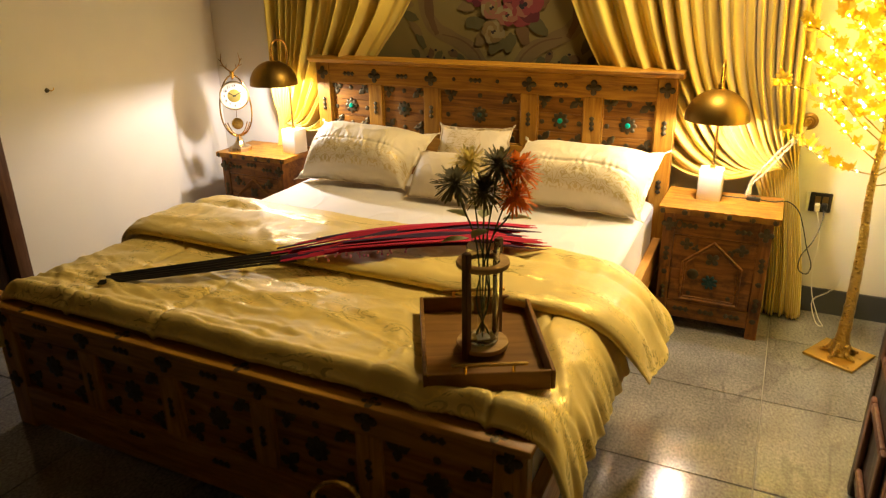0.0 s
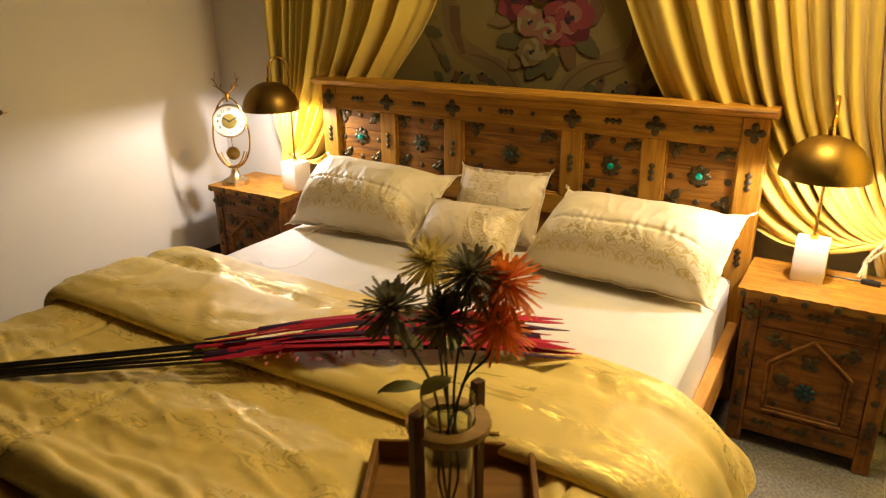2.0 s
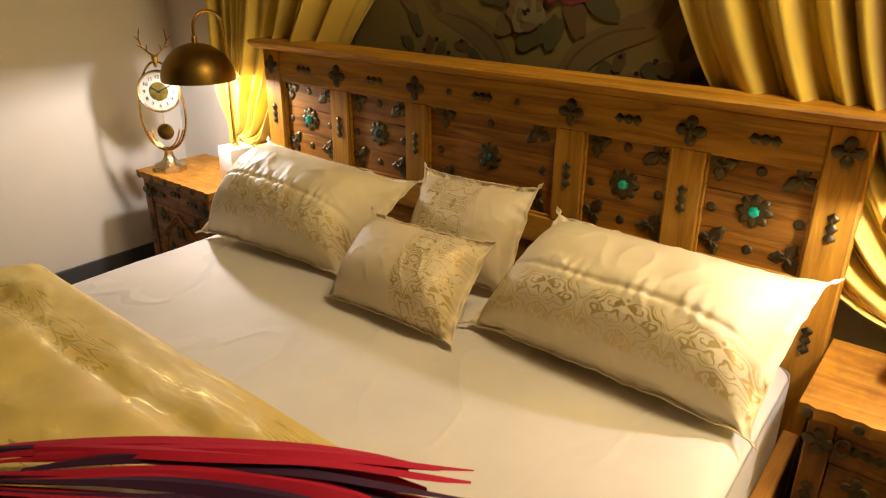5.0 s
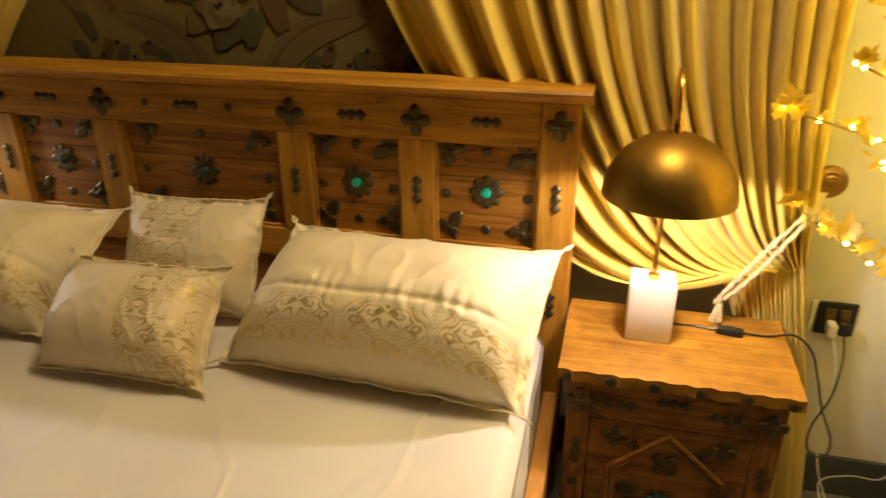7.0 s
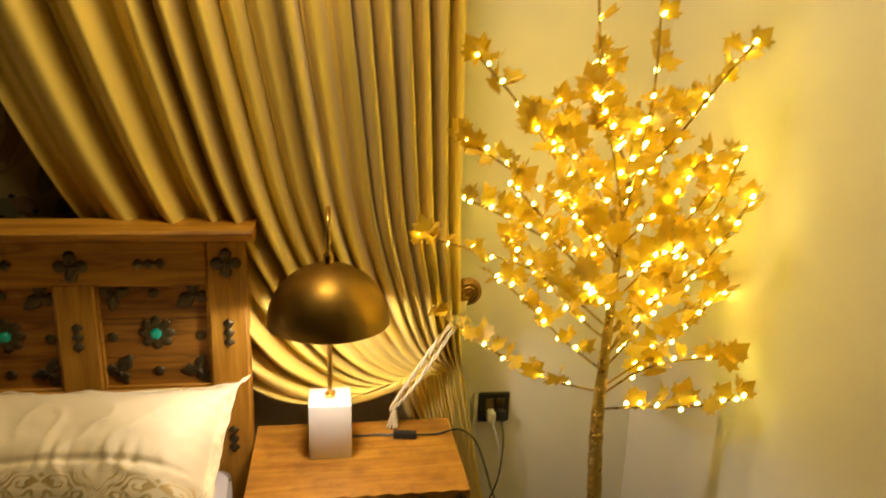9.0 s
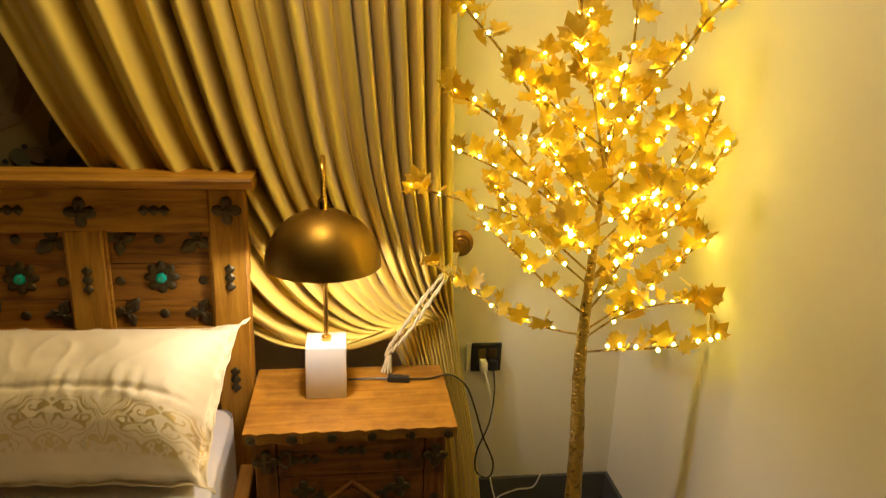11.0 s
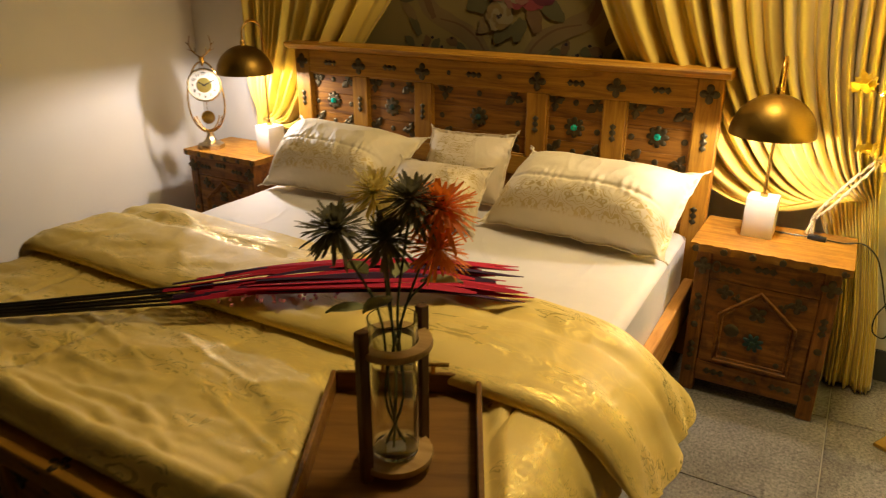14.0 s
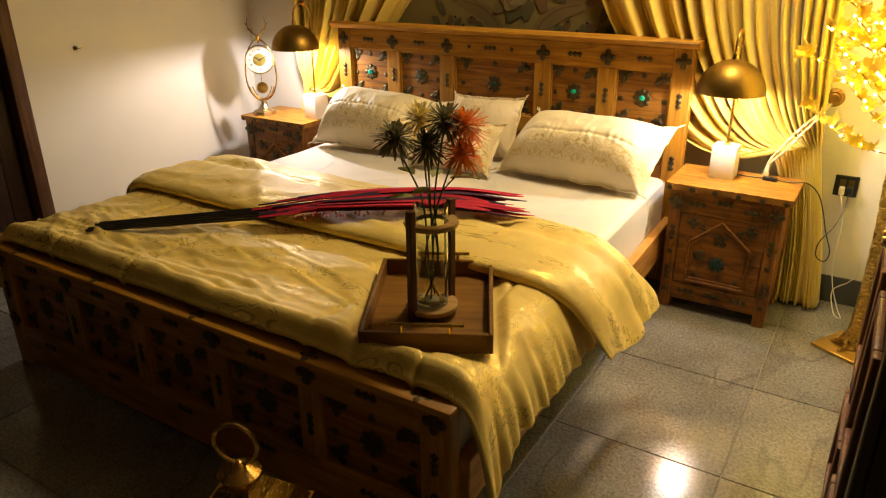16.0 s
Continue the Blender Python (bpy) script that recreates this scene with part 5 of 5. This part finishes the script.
part("glass", lathe(bmesh.new(), [(0, 0.0325), (0.040, 0.0325), (0.0445, 0.036), (0.0455, 0.06), (0.0455, 0.305), (0.047, 0.318), (0.0445, 0.318), (0.0425, 0.305), (0.0425, 0.044), (0.038, 0.040), (0, 0.040)], 40), GLASS, vase, "clear glass cylinder")
bm = box(bmesh.new(), -0.018, 0.018, -0.012, 0.012, 0.0, 0.003, 0.0005)
bmesh.ops.transform(bm, matrix=Matrix.Translation((0.004, -0.008, 0.046)) @ Matrix.Rotation(0.5, 4, "Z") @ Matrix.Rotation(0.25, 4, "X"), verts=bm.verts)
part("paper_slip", bm, WHITE, vase, "small white paper slip inside the glass")

bouquet = thing("flower_bouquet", "artificial chrysanthemums, dark, orange and cream, in the vase", "flowers", (VX, VY, 0.60))


def bloom(dx, dy, z, r, mat, seed, name="bloom", tilt=(0, 0)):
    rg = random.Random(seed)
    fl = lathe(bmesh.new(), [(0, -0.012), (0.010, -0.008), (0.012, 0.0), (0.006, 0.008), (0, 0.010)], 8)
    c = Vector((dx, dy, z - 0.60))
    bmesh.ops.transform(fl, matrix=Matrix.Translation(c), verts=fl.verts)
    n = 190
    for k in range(n):
        lift = -0.75 + 2.1 * (k / n)
        az = k * 2.39996
        d = Vector((math.cos(az) * math.cos(lift), math.sin(az) * math.cos(lift), math.sin(lift))).normalized()
        L = r * rg.uniform(0.62, 1.04) * (1.0 - 0.25 * max(0, lift))
        sd = d.cross(Vector((0, 0, 1))).normalized() * r * rg.uniform(0.026, 0.044)
        nrm = d.cross(sd).normalized()
        curl = rg.uniform(-0.10, 0.38) * L
        q = []
        for f, w in ((0.10, 0.4), (0.45, 0.85), (0.82, 1.35), (0.97, 0.9), (1.0, 0.3)):
            ctr = c + d * (L * f) - Vector((0, 0, 1)) * (curl * f * f) + nrm * 0.003
            q.append((fl.verts.new(ctr - sd * w), fl.verts.new(ctr - Vector((0, 0, 0.35 * sd.length)) * w), fl.verts.new(ctr + sd * w)))
        for a, b in zip(q, q[1:]):
            fl.faces.new((a[0], a[1], b[1], b[0]))
            fl.faces.new((a[1], a[2], b[2], b[1]))
    b = part(name, fl, mat, bouquet)
    foot = Vector((0.018 * math.cos(seed * 1.7), 0.018 * math.sin(seed * 1.7), 0.01))
    neck = Vector((dx * 0.25, dy * 0.25, 0.29))
    st = spline([foot, Vector((-foot.x, -foot.y, 0.12)), neck, c - Vector((dx * 0.2, dy * 0.2, 0.06)), c], 18)
    part("stem", tube(bmesh.new(), st, 0.0024, 6), STEM, bouquet)


bloom(-0.034, -0.102, 1.075, 0.067, PETAL_DARK, 1)
bloom(0.042, 0.002, 1.108, 0.070, PETAL_DARK, 2)
bloom(0.018, -0.040, 1.045, 0.064, PETAL_DARK, 3)
bloom(0.080, 0.034, 1.092, 0.074, PETAL_ORANGE, 4)
bloom(0.078, 0.026, 1.020, 0.063, PETAL_ORANGE, 5)
bloom(-0.060, 0.045, 1.094, 0.063, PETAL_CREAM, 6)
for k, (dx, dy, z_, a_) in enumerate(((-0.07, -0.02, 0.955, 2.8), (0.03, -0.04, 0.93, 4.6), (0.08, 0.03, 0.95, 0.5), (-0.02, 0.05, 0.94, 1.9), (-0.05, -0.05, 0.90, 3.9))):
    bm = bmesh.new()
    d = Vector((math.cos(a_), math.sin(a_), 0.25))
    sd = Vector((-math.sin(a_), math.cos(a_), 0))
    c = Vector((dx * 0.6, dy * 0.6, z_ - 0.60))
    rows = [[bm.verts.new(c + d * (0.075 * f) + sd * (0.020 * w * s) + Vector((0, 0, 0.004 * abs(s) - 0.02 * f * f))) for s in (-1, 0, 1)] for f, w in ((0, 0.1), (0.25, 0.8), (0.55, 1.0), (0.8, 0.6), (1, 0.05))]
    for a, b in zip(rows, rows[1:]):
        bm.faces.new((a[0], a[1], b[1], b[0]))
        bm.faces.new((a[1], a[2], b[2], b[1]))
    part("leaf", bm, LEAF_GREEN, bouquet)

# ---- dried crimson reeds lying across the duvet ----
reeds = thing("dried_reeds", "dried crimson and purple reeds on black stalks, on the duvet", "dried reeds", (0, 0, 0))
rg = random.Random(5)
A, B = Vector((-0.630, -1.884, 0.583)), Vector((0.705, -0.985, 0.640))
side = Vector((-(B - A).y, (B - A).x, 0)).normalized()


def on_reed(f, s, h=0.0):
    p = A.lerp(B, f) + side * s
    p.z = 0.580 + 0.058 * min(1.0, f / 0.52) - 0.030 * smooth(0.80, 1.0, f) + h
    return p


for k in range(6):
    s0, s1 = (-0.012, -0.006, 0.000, 0.006, 0.030, 0.034)[k], (-0.045, -0.022, 0.004, 0.022, 0.045, 0.06)[k]
    st = [on_reed(f, s0 + (s1 - s0) * min(1, f / 0.5) ** 1.2, 0.003 + 0.004 * (k % 3)) for f in [0.01 * (k % 3) + 0.42 * i / 14 for i in range(15)]]
    stalk = part("stalk", tube(bmesh.new(), st, [0.0056 - 0.0001 * i for i in range(15)], 7), STALK, reeds, "thin black stalk")
    for q in range(4):
        f0, f1 = 0.36 + 0.05 * q + rg.uniform(0, 0.04), rg.uniform(0.80, 0.99) if q else 0.99 - 0.02 * k
        sa, sb = s1 * 0.9, s1 * 1.35 + rg.uniform(-0.045, 0.055)
        wd = rg.uniform(0.0125, 0.0175)
        ht = 0.010 + 0.006 * q + 0.003 * k
        bm = bmesh.new()
        rows = []
        for i in range(17):
            g = i / 16
            f = f0 + (f1 - f0) * g
            w = wd * (0.55 + 0.45 * smooth(0.0, 0.5, g)) * (1 if g < 0.9 else 0.72 if g < 0.97 else 0.25)
            c = on_reed(f, sa + (sb - sa) * g + 0.008 * math.sin(g * 5 + q + k), ht + 0.010 * math.sin(math.pi * g))
            tw = 0.45 * math.sin(g * 4 + k + q)
            off = side * w * math.cos(tw) + Vector((0, 0, w * math.sin(tw)))
            rows.append((bm.verts.new(c - off), bm.verts.new(c + Vector((0, 0, 0.45 * w))), bm.verts.new(c + off), bm.verts.new(c - Vector((0, 0, 0.3 * w)))))
        for a, b in zip(rows, rows[1:]):
            for i in range(4):
                j = (i + 1) % 4
                bm.faces.new((a[i], a[j], b[j], b[i]))
        bm.faces.new(rows[0][::-1])
        bm.faces.new(rows[-1])
        part("blade", bm, PURPLE if (k + 2 * q) % 4 == 1 or (k, q) == (2, 3) else CRIMSON, reeds)
bm = bmesh.new()
for k in range(26):
    p = on_reed(rg.uniform(0.45, 0.66), rg.uniform(-0.075, -0.035), rg.uniform(-0.002, 0.012))
    lathe(bm, [(0, -0.005), (0.004, -0.002), (0.005, 0.001), (0.003, 0.005), (0, 0.006)], 6, Matrix.Translation(p))
tagged(part("dried_bud", bm, PINK, reeds, "tiny pink dried buds"), kind="stuff")


# ---- socket, plugs and cables ----
sock = thing("wall_socket", "black double wall socket with brass rockers", "wall socket", (1.625, YB, 0.547))
part("plate", box(bmesh.new(), -0.046, 0.046, -0.009, 0.0, -0.046, 0.046, 0.003), BLACK, sock)
for x_ in (-0.014, 0.018):
    part("rocker", box(bmesh.new(), x_ - 0.012, x_ + 0.012, -0.0125, -0.0095, -0.022, 0.030, 0.001), metal("bronze_rocker", (0.28, 0.2, 0.08), 0.35), sock)
part("side_plate", box(bmesh.new(), -0.062, -0.047, -0.007, 0.0, -0.046, 0.046, 0.002), WHITE, sock)
wplug = thing("plug", "white plug with a white cable", "plug", (1.613, YB - 0.012, 0.530))
part("body", box(bmesh.new(), -0.011, 0.011, -0.036, 0.0, -0.017, 0.017, 0.005, 2), WHITE, wplug)
part("cable", tube(bmesh.new(), spline([(0, -0.034, -0.01), (0.012, -0.05, -0.05), (0.03, -0.045, -0.14), (0.028, -0.04, -0.30), (0.045, -0.05, -0.42), (0.085, -0.09, -0.515), (0.105, -0.16, -0.524), (0.075, -0.13, -0.523), (0.05, -0.06, -0.45), (0.10, -0.10, -0.38), (0.125, -0.20, -0.30), (0.128, -0.255, -0.22)], 70), 0.0022, 6), WHITE, wplug, "thin white cable")
bplug = thing("plug", "black plug of the table lamp with a looping black cable", "plug", (1.642, YB - 0.012, 0.533))
part("body", box(bmesh.new(), -0.012, 0.012, -0.030, 0.0, -0.017, 0.017, 0.005, 2), BLACK, bplug)
W0 = Vector((1.642, YB - 0.012, 0.533))
path = [W0 + Vector((0, -0.028, -0.012)), Vector((1.640, 0.11, 0.47)), Vector((1.615, 0.05, 0.40)), Vector((1.575, 0.01, 0.335)), Vector((1.575, 0.0, 0.275)), Vector((1.61, -0.01, 0.262)), Vector((1.622, 0.0, 0.305)), Vector((1.592, 0.02, 0.38)), Vector((1.565, 0.02, 0.47)), Vector((1.535, 0.01, 0.545)), Vector((1.487, -0.005, 0.588)), Vector((1.43, -0.015, 0.584)), Vector((1.375, -0.02, 0.587))]
part("cable", tube(bmesh.new(), [p - W0 for p in spline(path, 90)], 0.0026, 6), BLACK, bplug, "thin black cable")
sw = thing("cord_switch", "black inline cord switch on the cabinet top", "switch", (1.345, -0.02, 0.580), -8)
part("body", box(bmesh.new(), -0.030, 0.030, -0.011, 0.011, 0.0, 0.017, 0.004, 2), BLACK, sw)
part("button", box(bmesh.new(), -0.009, 0.009, -0.006, 0.006, 0.0172, 0.0195, 0.001), BLACK, sw)
part("cable", tube(bmesh.new(), spline([(-0.029, 0, 0.007), (-0.07, 0.006, 0.003), (-0.11, 0.0, 0.003), (-0.136, -0.008, 0.006)], 14), 0.0026, 6), BLACK, sw)


# ---- brass lantern on the floor at the foot of the bed ----
lan = thing("lantern", "polished brass floor lantern with a ring handle", "lantern", (0.700, -2.435, 0), 20)
part("base", box(bmesh.new(), -0.11, 0.11, -0.11, 0.11, 0.0, 0.025, 0.006, 2), BRASS, lan)
for sx in (-1, 1):
    for sy in (-1, 1):
        part("post", box(bmesh.new(), sx * 0.095 - 0.007, sx * 0.095 + 0.007, sy * 0.095 - 0.007, sy * 0.095 + 0.007, 0.025, 0.345, 0.002), BRASS, lan)
for k in range(4):
    bm = box(bmesh.new(), -0.087, 0.087, -0.0015, 0.0015, 0.027, 0.345, 0)
    bmesh.ops.transform(bm, matrix=Matrix.Rotation(math.pi / 2 * k, 4, "Z") @ Matrix.Translation((0, -0.095, 0)), verts=bm.verts)
    part("pane", bm, GLASS, lan).visible_shadow = False
part("eaves", box(bmesh.new(), -0.115, 0.115, -0.115, 0.115, 0.346, 0.360, 0.003), BRASS, lan)
bm = lathe(bmesh.new(), [(0.150, 0.360), (0.120, 0.395), (0.075, 0.435), (0.050, 0.462), (0.046, 0.470), (0, 0.470)], 4, Matrix.Rotation(math.pi / 4, 4, "Z"))
part("roof", bm, BRASS, lan, "four-sided brass roof", False)
part("chimney", lathe(bmesh.new(), [(0.030, 0.470), (0.030, 0.488), (0, 0.488)], 16), BRASS, lan)
part("chimney_cap", lathe(bmesh.new(), [(0, 0.487), (0.044, 0.487), (0.046, 0.490), (0.0, 0.522)], 20), BRASS, lan, "conical brass cap", False)
ring = [(0.048 * math.cos(a), 0, 0.560 + 0.048 * math.sin(a)) for a in [2 * math.pi * k / 36 for k in range(36)]]
part("ring_handle", tube(bmesh.new(), ring, 0.0045, 8, True), BRASS, lan)

# ---- tall dark cabinet by the east wall ----
cab = thing("tall_cabinet", "tall dark wooden cabinet with reddish carved mouldings", "cabinet", (1.768, -1.165, 0))
part("carcass", box(bmesh.new(), 0.022, 0.275, -0.90, 0.0, 0.0, 1.95, 0.004), DARKWOOD, cab)
part("frame", box(bmesh.new(), 0.0, 0.021, -0.045, 0.0, 0.0, 1.95, 0.004), DARKWOOD, cab)
part("frame", box(bmesh.new(), 0.0, 0.021, -0.90, -0.855, 0.0, 1.95, 0.004), DARKWOOD, cab)
for k in range(2):
    d_ = part("cabinet_door", box(bmesh.new(), 0.006, 0.0215, -0.448 - 0.405 * k, -0.047 - 0.405 * k, 0.06, 1.9, 0.003), DARKWOOD, cab)
    for z0, z1 in ((0.14, 0.40), (0.52, 0.86), (0.98, 1.75)):
        y0, y1 = -0.40 - 0.405 * k, -0.095 - 0.405 * k
        for a_ in ((y0, y0 + 0.035, z0, z1), (y1 - 0.035, y1, z0, z1), (y0 + 0.036, y1 - 0.036, z0, z0 + 0.03), (y0 + 0.036, y1 - 0.036, z1 - 0.03, z1)):
            part("moulding", box(bmesh.new(), -0.010, 0.006, *a_, 0.006, 2), REDWOOD, d_)
    part("knob", lathe(bmesh.new(), [(0, -0.03), (0.010, -0.026), (0.013, -0.018), (0.006, -0.008), (0.006, 0.006), (0, 0.006)], 14, Matrix.Translation((0, -0.43 - 0.04 * k, 0.95)) @ Matrix.Rotation(math.pi / 2, 4, "Y")), BRASS, d_)

# ---- floor tiles ----
TX, TY = 0.547, 0.555
tile_mesh = {}
ix = [(-1.9 + 0.003, -1.782)] + [(0.948 + TX * k, 0.948 + TX * (k + 1)) for k in range(-5, 2)] + [(0.948 + 2 * TX, 2.05)]
iy = [(-0.19 - TY * (k + 1), -0.19 - TY * k) for k in range(0, 11)] + [(-0.19, 0.188)]
for x0, x1 in ix:
    for y0, y1 in iy:
        if x1 - x0 < 0.02:
            continue
        key = (round(x1 - x0, 3), round(y1 - y0, 3))
        if key not in tile_mesh:
            w, d = (x1 - x0) / 2 - 0.0022, (y1 - y0) / 2 - 0.0022
            tile_mesh[key] = loose_mesh("tile", box(bmesh.new(), -w, w, -d, d, -0.008, 0.0, 0.0012), GRANITE)
            tile_mesh[key].shade_flat()
        share("tile", tile_mesh[key], floor, Matrix.Translation(((x0 + x1) / 2, (y0 + y1) / 2, 0)))
